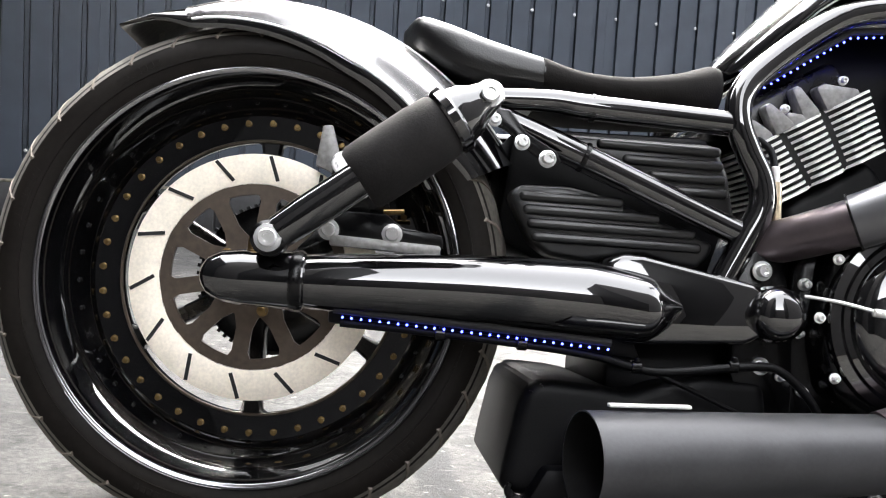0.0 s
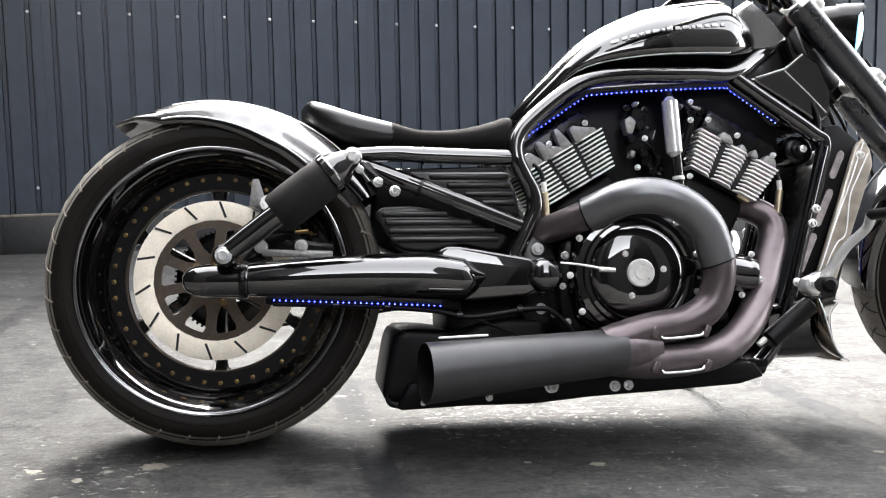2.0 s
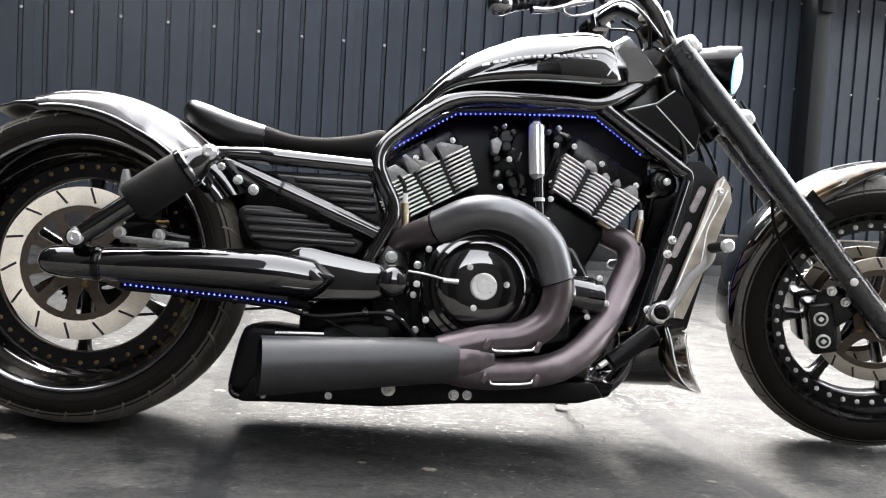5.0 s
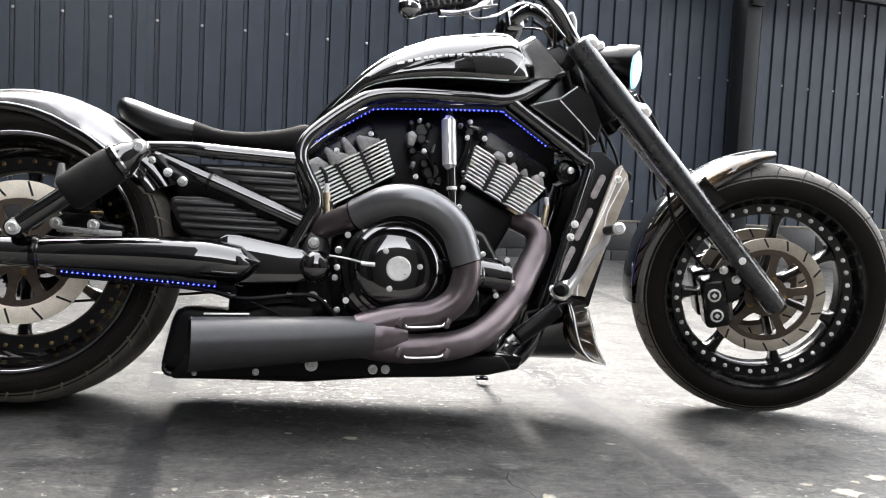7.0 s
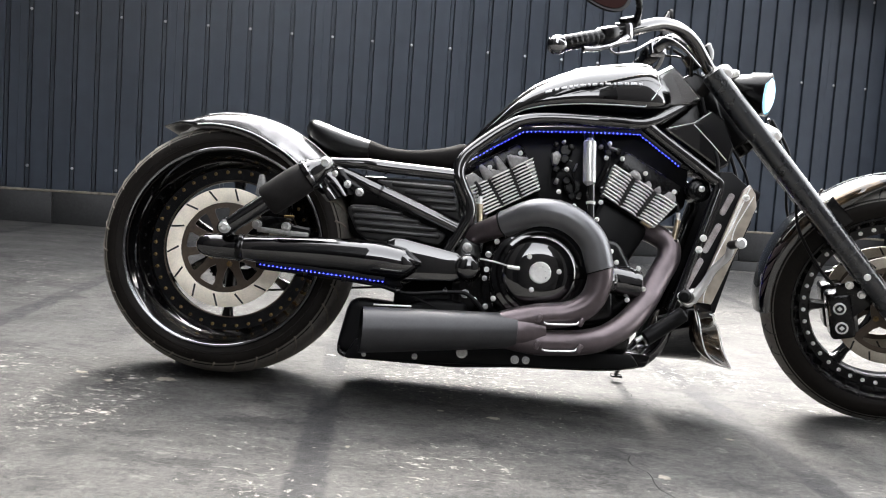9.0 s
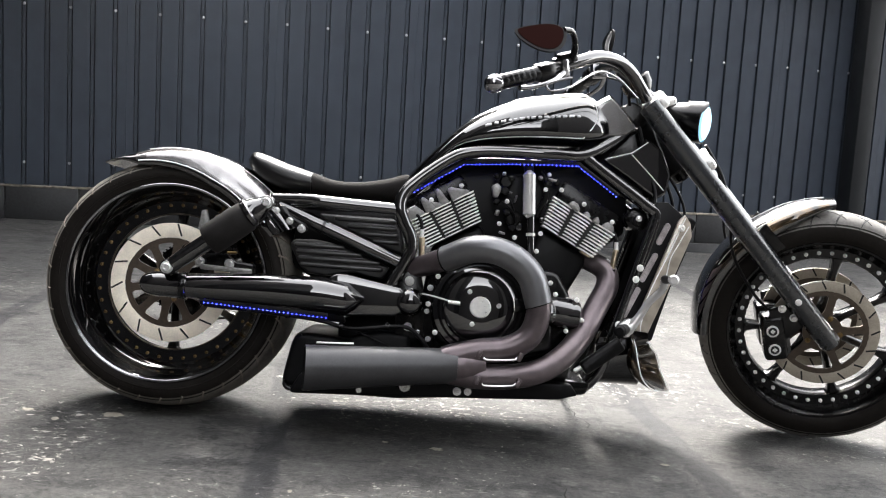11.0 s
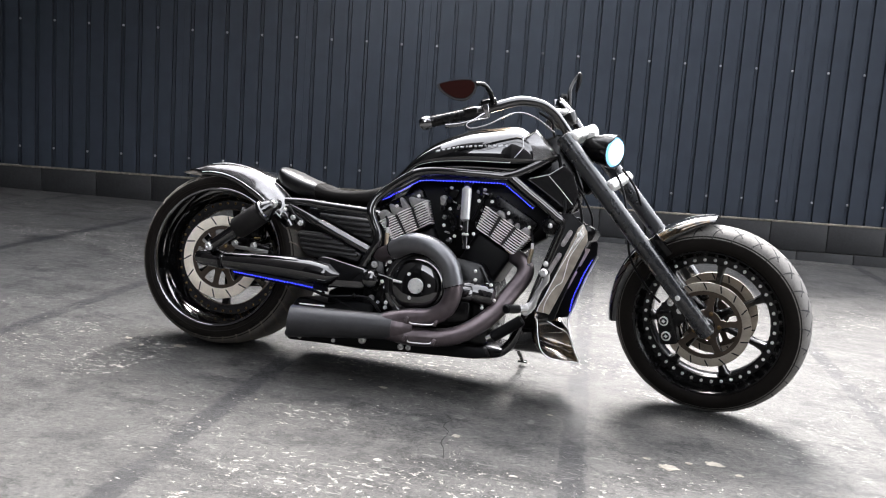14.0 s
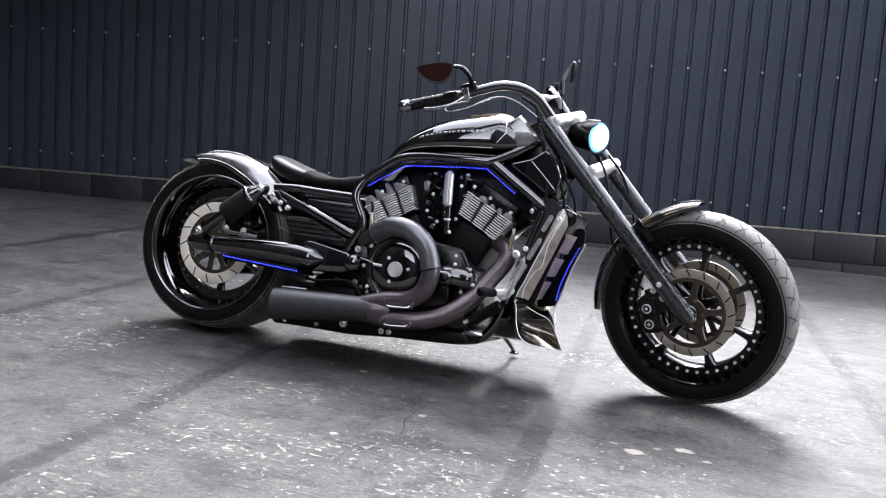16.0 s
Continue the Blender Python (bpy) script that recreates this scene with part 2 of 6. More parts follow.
def ground_material():
    """Dark sealed concrete with worn flecks, stains and darker seams square to the fence."""
    m = bpy.data.materials.new("worn_painted_concrete")
    m.use_nodes = True
    nt = m.node_tree
    N, link = nt.nodes.new, nt.links.new
    p = nt.nodes["Principled BSDF"]
    tc = N("ShaderNodeTexCoord")

    def noise_tex(scale, detail=6.0, stretch=(1, 1, 1), rough=0.6, offset=(0, 0, 0)):
        mp = N("ShaderNodeMapping")
        mp.inputs["Scale"].default_value, mp.inputs["Location"].default_value = stretch, offset
        link(tc.outputs["Object"], mp.inputs["Vector"])
        n = N("ShaderNodeTexNoise")
        n.inputs["Scale"].default_value, n.inputs["Detail"].default_value, n.inputs["Roughness"].default_value = scale, detail, rough
        link(mp.outputs["Vector"], n.inputs["Vector"])
        return n.outputs["Fac"]

    def span(value, a, b, lo=0.0, hi=1.0):
        r = N("ShaderNodeMapRange")
        r.inputs["From Min"].default_value, r.inputs["From Max"].default_value = a, b
        r.inputs["To Min"].default_value, r.inputs["To Max"].default_value = lo, hi
        link(value, r.inputs["Value"])
        return r.outputs["Result"]

    def op(kind, a, b=None):
        n = N("ShaderNodeMath")
        n.operation = kind
        for i, v in enumerate((a, b)):
            if v is None:
                continue
            if isinstance(v, (int, float)):
                n.inputs[i].default_value = v
            else:
                link(v, n.inputs[i])
        return n.outputs[0]

    def blend(fac, a, b):
        n = N("ShaderNodeMix")
        n.data_type = 'RGBA'
        link(fac, n.inputs["Factor"])
        for key, v in (("A", a), ("B", b)):
            if isinstance(v, tuple):
                n.inputs[key].default_value = (*v, 1)
            else:
                link(v, n.inputs[key])
        return n.outputs["Result"]

    cloud = span(noise_tex(1.7, 10, (1, 1.6, 1), 0.68), 0.36, 0.64)
    grain = span(noise_tex(22, 10, rough=0.8), 0.40, 0.60)
    col = blend(cloud, (0.010, 0.0098, 0.0098), (0.058, 0.057, 0.055))
    col = blend(op('MULTIPLY', grain, 0.7), col, (0.014, 0.014, 0.015))
    mottle = span(noise_tex(9, 10, (0.8, 1.2, 1), 0.78, (7, 7, 0)), 0.38, 0.62)
    col = blend(op('MULTIPLY', mottle, 0.5), col, (0.090, 0.088, 0.084))
    speck = span(noise_tex(75, 8, rough=0.8, offset=(6, 1, 0)), 0.42, 0.62)
    col = blend(op('MULTIPLY', speck, 0.5), col, (0.150, 0.146, 0.138))
    scuff = span(noise_tex(5.5, 14, (0.9, 1.2, 1), 0.82, (11, 3, 0)), 0.50, 0.56)
    col = blend(op('MULTIPLY', scuff, 0.66), col, (0.013, 0.013, 0.014))
    bare = span(noise_tex(12, 14, (0.8, 1.2, 1), 0.85, (3, 12, 0)), 0.56, 0.62)
    col = blend(op('MULTIPLY', bare, 0.55), col, (0.24, 0.23, 0.215))
    # seams
    xyz = N("ShaderNodeSeparateXYZ")
    link(tc.outputs["Object"], xyz.inputs[0])
    u = op('ADD', xyz.outputs[0], op('MULTIPLY', xyz.outputs[1], 0.088))
    wobble = op('MULTIPLY', op('SUBTRACT', noise_tex(7, 5), 0.5), 0.05)
    phase = op('FRACT', op('ADD', op('MULTIPLY', op('ADD', op('SUBTRACT', u, 0.275), wobble), 1 / 1.07), 0.5))
    off = op('MULTIPLY', op('ABSOLUTE', op('SUBTRACT', phase, 0.5)), 1.07)
    seam = span(off, 0.030, 0.042, 1.0, 0.0)
    seam = op('MULTIPLY', seam, span(noise_tex(5, 6, offset=(3, 1, 0)), 0.3, 0.55, 0.25, 0.85))
    col = blend(seam, col, (0.014, 0.0145, 0.017))
    # worn flecks: fine grit, short scratches, chipped areas
    area = span(noise_tex(1.5, 6, offset=(5, 2, 0), rough=0.7), 0.38, 0.62)
    small = noise_tex(44, 9, (0.9, 1.1, 1), 0.76)
    fleck = span(op('ADD', small, op('MULTIPLY', area, 0.11)), 0.666, 0.700)
    col = blend(op('MULTIPLY', fleck, 0.9), col, (0.46, 0.44, 0.40))
    scratch = span(op('ADD', noise_tex(60, 6, (0.22, 1.5, 1), 0.6, (1, 6, 0)), op('MULTIPLY', area, 0.06)), 0.665, 0.70)
    col = blend(op('MULTIPLY', scratch, 0.5), col, (0.26, 0.255, 0.24))
    large = span(op('ADD', noise_tex(15, 9, (0.7, 1.1, 1), 0.72, (9, 4, 0)), op('MULTIPLY', area, 0.085)), 0.697, 0.722)
    col = blend(large, col, (0.46, 0.43, 0.385))
    dots = span(noise_tex(170, 3, offset=(2, 8, 0)), 0.66, 0.72)
    col = blend(op('MULTIPLY', dots, 0.6), col, (0.22, 0.215, 0.21))
    pits = span(noise_tex(140, 3, offset=(4, 3, 0)), 0.30, 0.38, 1.0, 0.0)
    col = blend(op('MULTIPLY', pits, 0.7), col, (0.025, 0.025, 0.026))
    p.inputs["Specular IOR Level"].default_value = 0.2
    link(col, p.inputs["Base Color"])
    link(span(op('ADD', cloud, op('MULTIPLY', grain, 0.5)), 0.0, 1.5, 0.42, 0.66), p.inputs["Roughness"])
    b = N("ShaderNodeBump")
    b.inputs["Strength"].default_value, b.inputs["Distance"].default_value = 0.6, 0.003
    link(op('ADD', op('ADD', op('MULTIPLY', grain, 0.5), op('MULTIPLY', speck, 0.35)), op('MULTIPLY', fleck, -0.7)), b.inputs["Height"])
    link(b.outputs["Normal"], p.inputs["Normal"])
    return m


CLAD = material("grey_coated_steel_cladding", (0.031, 0.0390, 0.0525), 0.42, spec=0.33, vary=0.16, rough_vary=0.06, scale=9, bump=0.04)
BLOCKS = material("black_painted_block", (0.014, 0.0145, 0.016), 0.55, vary=0.45, bump=0.6, scale=60)
BEAD = material("pale_mortar", (0.17, 0.15, 0.12), 0.85, vary=0.6, bump=0.5, scale=30)
MORTAR = material("black_mortar", (0.035, 0.034, 0.033), 0.8, vary=0.4, bump=0.4, scale=80)
POST = material("dark_painted_steel_post", (0.006, 0.007, 0.0085), 0.6, spec=0.2, vary=0.25, scale=12, bump=0.05)
SCREW = material("zinc_screw", (0.50, 0.50, 0.52), 0.35, metal=1.0)
# near-black, for the unseen masses that block light round the yard
BLOCKER = material("dark_blocker", (0.011, 0.011, 0.012), 0.8, spec=0.1, vary=0.25, bump=0.3, scale=20)
SIGN = material("weathered_black_sign", (0.030, 0.028, 0.028), 0.6, vary=0.8, bump=0.2, scale=14)
RUST = material("rusty_sign_edge", (0.16, 0.09, 0.055), 0.8, vary=0.5, scale=60)
PRINT = material("faded_white_print", (0.55, 0.53, 0.52), 0.7, vary=0.3, scale=40)

bm = bmesh.new()
bmesh.ops.create_grid(bm, x_segments=2, y_segments=2, size=60)
ground = part("ground", bm, ground_material())
tagged(ground, "dark worn concrete yard with pale chips and seams", "ground", kind="structure")

CHIP = material("bare_concrete_chip", (0.26, 0.24, 0.20), 0.8, vary=0.35, bump=0.4, scale=120)
CRACK = material("crack_shadow", (0.012, 0.012, 0.012), 0.9)


def chip(x, y, r, stretch, seed):
    """A spot where the coating has broken away: a low, ragged flake."""
    rnd = random.Random(seed)
    n = 22
    bm = bmesh.new()
    ring = [(math.cos(2 * math.pi * k / n) * r * (0.55 + 0.6 * rnd.random()) * stretch, math.sin(2 * math.pi * k / n) * r * (0.55 + 0.6 * rnd.random())) for k in range(n)]
    skin(bm, [[(x + a * g, y + b * g, z) for a, b in ring] for g, z in ((1.0, 0.0002), (0.96, 0.0010))])
    part("paint_chip", bm, CHIP, ground)


for i, (x, y, r, k) in enumerate(((-0.127, -0.125, 0.030, 1.3), (0.705, -0.214, 0.020, 1.2), (0.574, -0.188, 0.009, 1.4), (-0.342, -0.128, 0.016, 1.5), (1.048, -0.55, 0.022, 0.9), (0.39, -0.539, 0.012, 0.6),
                                  (-0.251, -0.186, 0.018, 0.8), (1.279, -0.211, 0.012, 1.4), (1.79, -0.41, 0.030, 1.6), (1.664, -0.502, 0.036, 1.4), (1.72, -0.44, 0.014, 1.2), (1.60, -0.46, 0.012, 1.8), (1.86, -0.47, 0.016, 1.3))):
    chip(x, y, r * 0.7, k, i)
for x, y in ((1.136, 0.216), (1.045, -0.56)):
    rnd = random.Random(int(x * 100))
    line = [(x + 0.012 * rnd.uniform(-1, 1) - 0.03 * k * 0.2, y + 0.035 * (k - 5), 0.0008) for k in range(11)]
    rows = [[(q[0] - w, q[1], q[2]), (q[0] + w, q[1], q[2])] for q, w in zip(line, [0.0006 + 0.0014 * rnd.random() for _ in line])]
    part("crack", skin(bmesh.new(), rows, closed=False), CRACK, ground)

# The fence: its own frame, in which x runs along it from the first screw, z up from the middle row of screws.
ALONG = Vector((0.2813, 0.0634, 0.0051)).normalized()
UPWARD = Vector((-0.0787, -0.0138, 1.0529))
UPWARD = (UPWARD - ALONG * UPWARD.dot(ALONG)).normalized()
FENCE = Matrix.Translation((-4.3828, 3.3334, 1.4004)) @ Matrix((ALONG, UPWARD.cross(ALONG), UPWARD)).transposed().to_4x4()
STEP, TOP, FOOT = 0.2884 / 2, 0.83, -1.22
S0, S1 = -28, 98  # in rib steps

fence = part("wall_back", block(((S1 - S0) * STEP, 0.06, TOP - FOOT + 0.45), FENCE @ pose((S0 + S1) / 2 * STEP, 0.068, (TOP + FOOT - 0.45) / 2), 0.004), POST)
tagged(fence, "tall fence of dark grey ribbed steel cladding", "fence", kind="structure")


def cladding(ribs):
    """A ribbed sheet: broad flats with narrow sunk ribs."""
    bm = bmesh.new()
    prof = [(0, 0)]
    for k in range(ribs):
        c = (k + 0.5) * STEP
        prof += [(c - 0.022, 0), (c - 0.0215, 0.026), (c - 0.0165, 0.026), (c - 0.0155, 0.013), (c + 0.004, 0.013), (c + 0.005, 0.030), (c + 0.0135, 0.030), (c + 0.014, 0)]
    prof += [(ribs * STEP - 0.0006, 0)]
    rows = [[bm.verts.new((x, y, z)) for x, y in prof] for z in (FOOT, TOP)]
    for i in range(len(prof) - 1):
        bm.faces.new((rows[0][i], rows[0][i + 1], rows[1][i + 1], rows[1][i]))
    back = [bm.verts.new((x, 0.034, z)) for x, z in ((0, FOOT), (ribs * STEP - 0.0006, FOOT), (0, TOP), (ribs * STEP - 0.0006, TOP))]
    bm.faces.new((back[0], back[2], back[3], back[1]))
    bm.faces.new((rows[0][0], rows[1][0], back[2], back[0]))
    bm.faces.new((rows[0][-1], back[1], back[3], rows[1][-1]))
    return bm


sheet = part("cladding_sheet", cladding(7), CLAD, fence, smooth=20)
for k in range(S0, S1, 7):
    ob = sheet if k == S0 else new("cladding_sheet", sheet.data)
    ob.parent = fence
    ob.matrix_world = FENCE @ Matrix.Translation(((k - 0.5) * STEP, 0, 0))
cap = part("capping", block(((S1 - S0) * STEP, 0.07, 0.02), FENCE @ pose((S0 + S1) / 2 * STEP, 0.02, TOP + 0.008), 0.004), POST, fence)
head = lathe([(0.0105, 0.0), (0.0105, 0.0015), (0.006, 0.003), (0.006, 0.007), (0.005, 0.008), (0, 0.008)], (0, 0, 0), (0, -1, 0), 8)
screw = part("screw", head, SCREW, fence)
first = True
for row in (-1.056, 0.0, 0.693):
    for k in range(S0 // 2 + 1, S1 // 2):
        ob = screw if first else new("screw", screw.data)
        first = False
        ob.parent = fence
        ob.matrix_world = FENCE @ Matrix.Translation((2 * k * STEP - 0.004, 0.006 + random.uniform(-0.001, 0.001), row + random.uniform(-0.004, 0.004)))

plinth = part("plinth", block((18.2, 0.10, 0.80), FENCE @ pose(5.0, 0.005, FOOT - 0.407), 0.002), MORTAR)
tagged(plinth, "low plinth of black painted concrete blocks", "plinth", kind="structure")
cinder = part("concrete_block", block((0.460, 0.06, 0.225), Matrix(), 0.006), BLOCKS, plinth)
part("mortar_bead", block((18.2, 0.020, 0.016), FENCE @ pose(5.0, -0.054, FOOT + 0.004), 0.004), BEAD, plinth, "pale mortar bead")
first = True
for course in range(2):
    for k in range(-8, 31):
        ob = cinder if first else new("concrete_block", cinder.data)
        first = False
        ob.parent = plinth
        ob.matrix_world = FENCE @ pose(0.089 + (k + 0.5 * course) * 0.468, -0.030 + random.uniform(-0.002, 0.002), FOOT - 0.115 - course * 0.233)

post = part("steel_post", block((0.148, 0.16, 3.1), FENCE @ pose(8.71, -0.12, -0.65), 0.006), POST)
tagged(post, "square dark steel post standing before the fence", "post")
part("bracket", block((0.12, 0.03, 0.19), FENCE @ pose(8.72, -0.215, 0.69), 0.004), POST, post)

sign = part("hanging_sign", block((3.08, 0.06, 0.89), FENCE @ pose(9.50, -0.27, 1.203), 0.004), SIGN)
tagged(sign, "weathered black sign board with faded white lettering", "sign")
part("edge_trim", block((0.035, 0.075, 0.91), FENCE @ pose(7.955, -0.27, 1.203), 0.003), RUST, sign, "rusty brown edge")
part("edge_trim", block((3.08, 0.075, 0.035), FENCE @ pose(9.50, -0.27, 0.755), 0.003), POST, sign)
face = bpy.data.curves.new("lettering", 'FONT')
face.body, face.size, face.extrude, face.space_character = "ORIGINAL B", 0.148, 0.002, 1.05
face.materials.append(PRINT)
words = new("lettering", face)
words.parent = sign
words.matrix_world = FENCE @ pose(8.26, -0.303, 0.812, 90)
for k in range(5):
    part("sign_bar", block((0.154, 0.006, 0.19), FENCE @ pose(8.65 + 0.225 * k, -0.302, 1.03), 0.002), PRINT, sign)

# unseen dark masses added to close the yard and block light: low across it, taller at the left, a slab over and a block
# behind the fence's left end
for name, size, place, words_ in (("wall_front", (7.3, 0.3, 4.4), (0.6, -10.0, 2.2), "unseen dark wall across the yard, height set for dark reflections"),
                                  ("blocker_front_right", (30, 6.0, 10.0), (18.8, -9.0, 5.0), "tall unseen dark block across the yard, added to shade the fence"),
                                  ("blocker_front_left", (27, 6.0, 13.0), (-14.9, -7.2, 6.5), "tall unseen dark block across the yard, added to shade the fence"),
                                  ("blocker_left", (0.3, 9.2, 9.0), (-5.6, -1.9, 4.5), "unseen dark block beside the yard, added to shade its left side"),
                                  ("blocker_above_left", (11.2, 3.1, 0.2), (-6.6, 3.40, 2.75), "flat unseen slab over the end of the yard, added to shade the fence"),
                                  ("blocker_behind", (30, 4.0, 8.5), (-16.05, 7.4, 4.25), "tall unseen block behind the fence, added to shade the ground")):
    tagged(part(name, block(size, pose(*place), 0.01), BLOCKER), words_, "wall", kind="structure")

# ---- motorcycle ----
bike = new("motorcycle")
tagged(bike, "long low black custom cruiser motorcycle leaning on its stand", "motorcycle")
LEAN = pose(0, 0, 0.004, -8.0)
SIDES = (-1, 1)

# Steering: turned to the bike's right about the raked fork.
HUB, TOPC = Vector((1.751, 0, 0.335)), Vector((1.230, 0, 0.906))
RAKE = math.atan2(HUB.x - TOPC.x, TOPC.z - HUB.z)
AXIS = Vector((-math.sin(RAKE), 0, math.cos(RAKE)))
TILT = Matrix.Translation(TOPC) @ Matrix.Rotation(radians(4.2), 4, 'X') @ Matrix.Translation(-TOPC)  # the fork stands more upright than the frame
STEER = TILT @ Matrix.Translation(HUB) @ Matrix.Rotation(radians(-16.1), 4, AXIS) @ Matrix.Translation(-HUB)
UNSTEER = STEER.inverted()
REAR = Vector((-0.015, 0, 0.3275))


def ring_bolts(parent, centre, radius, y, count, r, h, mat, name="rim_bolt", turn=None, side=-1, start=0.0):
    base = lathe([(0, 0), (r * 1.5, 0), (r * 1.5, h * 0.3), (r, h * 0.35), (r, h * 0.9), (r * 0.8, h), (0, h)], (0, 0, 0), (0, side, 0), 10)
    one = part(name, base, mat, parent)
    for k in range(count):
        ob = one if k == 0 else new(name, one.data)
        ob.parent = parent
        a = start + 2 * math.pi * k / count
        m = Matrix.Translation((centre[0] + radius * math.cos(a), y, centre[2] + radius * math.sin(a)))
        ob.matrix_local = turn @ m if turn else m


def crown(R, half, bead, y):
    """The tyre's radius at y across it: flat at the middle, falling to rounded shoulders."""
    return R - (R - bead) * 0.62 * (abs(2 / math.pi * math.asin(max(-1.0, min(1.0, y / half)))) ** 2.4)


def tyre_profile(R, half, bead, bead_y):
    """Outer skin of a tyre from bead to bead."""
    prof = []
    for t in np.linspace(-1, 1, 17):
        y = half * math.sin(t * math.pi / 2)
        prof.append((crown(R, half, bead, y), y))
    return [(bead - 0.006, -bead_y), (bead + 0.012, -half * 0.985), *prof, (bead + 0.012, half * 0.985), (bead - 0.006, bead_y)]


def arc_strip(centre, spots, width, lift, bm):
    """A thin strip over a tyre's tread through spots of (angle, y, radius)."""
    pts = [Vector((centre[0] + r * math.cos(a), y, centre[2] + r * math.sin(a))) for a, y, r in spots]
    out = [Vector((math.cos(a), 0, math.sin(a))) for a, y, r in spots]
    rings = []
    for i, (q, o) in enumerate(zip(pts, out)):
        d = (pts[min(i + 1, len(pts) - 1)] - pts[max(i - 1, 0)]).normalized()
        s = d.cross(o).normalized() * width / 2
        rings.append([q + o * lift + s, q + o * lift - s, q - o * 0.004 - s, q - o * 0.004 + s])
    return skin(bm, rings)


def rotor(parent, centre, y, r_out, r_in, arms, slots, mat, turn=None, bolts=5, side=-1):
    t = 0.0025
    disc = part("brake_disc", lathe([(r_in, -t), (r_in + 0.001, -t * 1.2), (r_out - 0.001, -t * 1.2), (r_out, -t), (r_out, t), (r_out - 0.001, t * 1.2), (r_in + 0.001, t * 1.2), (r_in, t)],
                                   (centre[0], y, centre[2]), (0, side, 0), 96, loop=True), mat, parent, "slotted steel brake disc", turn=turn)
    for k in range(slots):
        a = 2 * math.pi * k / slots + 0.12
        rm, half = (r_in + r_out) / 2 + 0.003, (r_out - r_in) * 0.42
        d = Vector((math.cos(a + 0.45), 0, math.sin(a + 0.45)))
        p = Vector((centre[0] + rm * math.cos(a), y, centre[2] + rm * math.sin(a)))
        part("disc_slot", block((2 * half, 2 * t + 0.0034, 0.0045), Matrix.Translation(p) @ Matrix((d, (0, 1, 0), d.cross(Vector((0, 1, 0))))).transposed().to_4x4(), 0.0), GROOVE_DARK, disc, turn=turn)
    bm = lathe([(0.030, -0.004), (0.052, -0.004), (0.052, 0.004), (0.030, 0.004)], (centre[0], y, centre[2]), (0, side, 0), 48, loop=True)
    hub = part("disc_carrier", bm, CARRIER, parent, turn=turn)
    bm = lathe([(r_in - 0.012, -0.003), (r_in + 0.002, -0.003), (r_in + 0.002, 0.0035), (r_in - 0.012, 0.0035)], (centre[0], y - side * 0.0005, centre[2]), (0, side, 0), 96, loop=True)
    part("carrier_ring", bm, CARRIER, hub, turn=turn)
    for k in range(arms):
        a = 2 * math.pi * k / arms + 0.2
        rings = []
        for rr, w in ((0.046, 0.016), (0.065, 0.010), (r_in - 0.02, 0.010), (r_in - 0.006, 0.018)):
            e, s = Vector((math.cos(a), 0, math.sin(a))), Vector((-math.sin(a), 0, math.cos(a)))
            p = Vector((centre[0], y, centre[2])) + e * rr
            w *= 10 / arms if arms > 6 else 1.0
            rings.append([p + s * w + Vector((0, 0.0032, 0)), p - s * w + Vector((0, 0.0032, 0)), p - s * w - Vector((0, 0.0032, 0)), p + s * w - Vector((0, 0.0032, 0))])
        part("carrier_arm", skin(bmesh.new(), rings), CARRIER, hub, turn=turn)
    ring_bolts(hub, centre, 0.044, y + side * 0.004, bolts, 0.005, 0.007, BRASS, "carrier_bolt", turn, side)


# rear wheel
TR, TF = (0.3255, 0.142, 0.251), (0.323, 0.074, 0.248)  # tread radius, half width, bead radius
tyre_r = part("rear_tyre", lathe(tyre_profile(*TR, 0.130), REAR, (0, -1, 0), 128), RUBBER, bike, "very wide low-profile rear tyre")
bm = lathe([(crown(*TR, y) + 0.0006, y) for y in np.linspace(-0.1375, 0.1375, 25)], REAR, (0, -1, 0), 128)
part("tread", bm, TREAD, tyre_r, "dusty tread band")
for k in range(34):
    a0 = 2 * math.pi * k / 34
    for s in SIDES:
        spots = [(a0 + s * 0.02 + 0.10 * t * t + 0.05 * t, s * (0.035 + 0.102 * t), crown(*TR, 0.035 + 0.102 * t) + 0.0004) for t in np.linspace(0, 1, 9)]
        part("tread_groove", arc_strip(REAR, spots, 0.007, 0.0008, bmesh.new()), GROOVE, tyre_r)

for r_, y_ in ((0.272, -0.1415), (0.288, -0.1385), (0.294, -0.1355)):
    part("sidewall_ridge", lathe([(r_ - 0.0014, y_ + 0.003), (r_ - 0.0006, y_ - 0.0012), (r_ + 0.0006, y_ - 0.0012), (r_ + 0.0014, y_ + 0.003)], REAR, (0, 1, 0), 128), RUBBER, tyre_r)
for a0, n_ in ((2.05, 7), (2.75, 9), (4.3, 8), (5.4, 6)):
    for k in range(n_):
        a = a0 + 0.030 * k
        m = Matrix.Translation((REAR.x + 0.281 * math.cos(a), -0.1412, REAR.z + 0.281 * math.sin(a))) @ Matrix.Rotation(math.pi / 2 - a, 4, 'Y')
        part("sidewall_mark", block((0.0055, 0.0022, 0.007), m, 0.0), RUBBER, tyre_r)
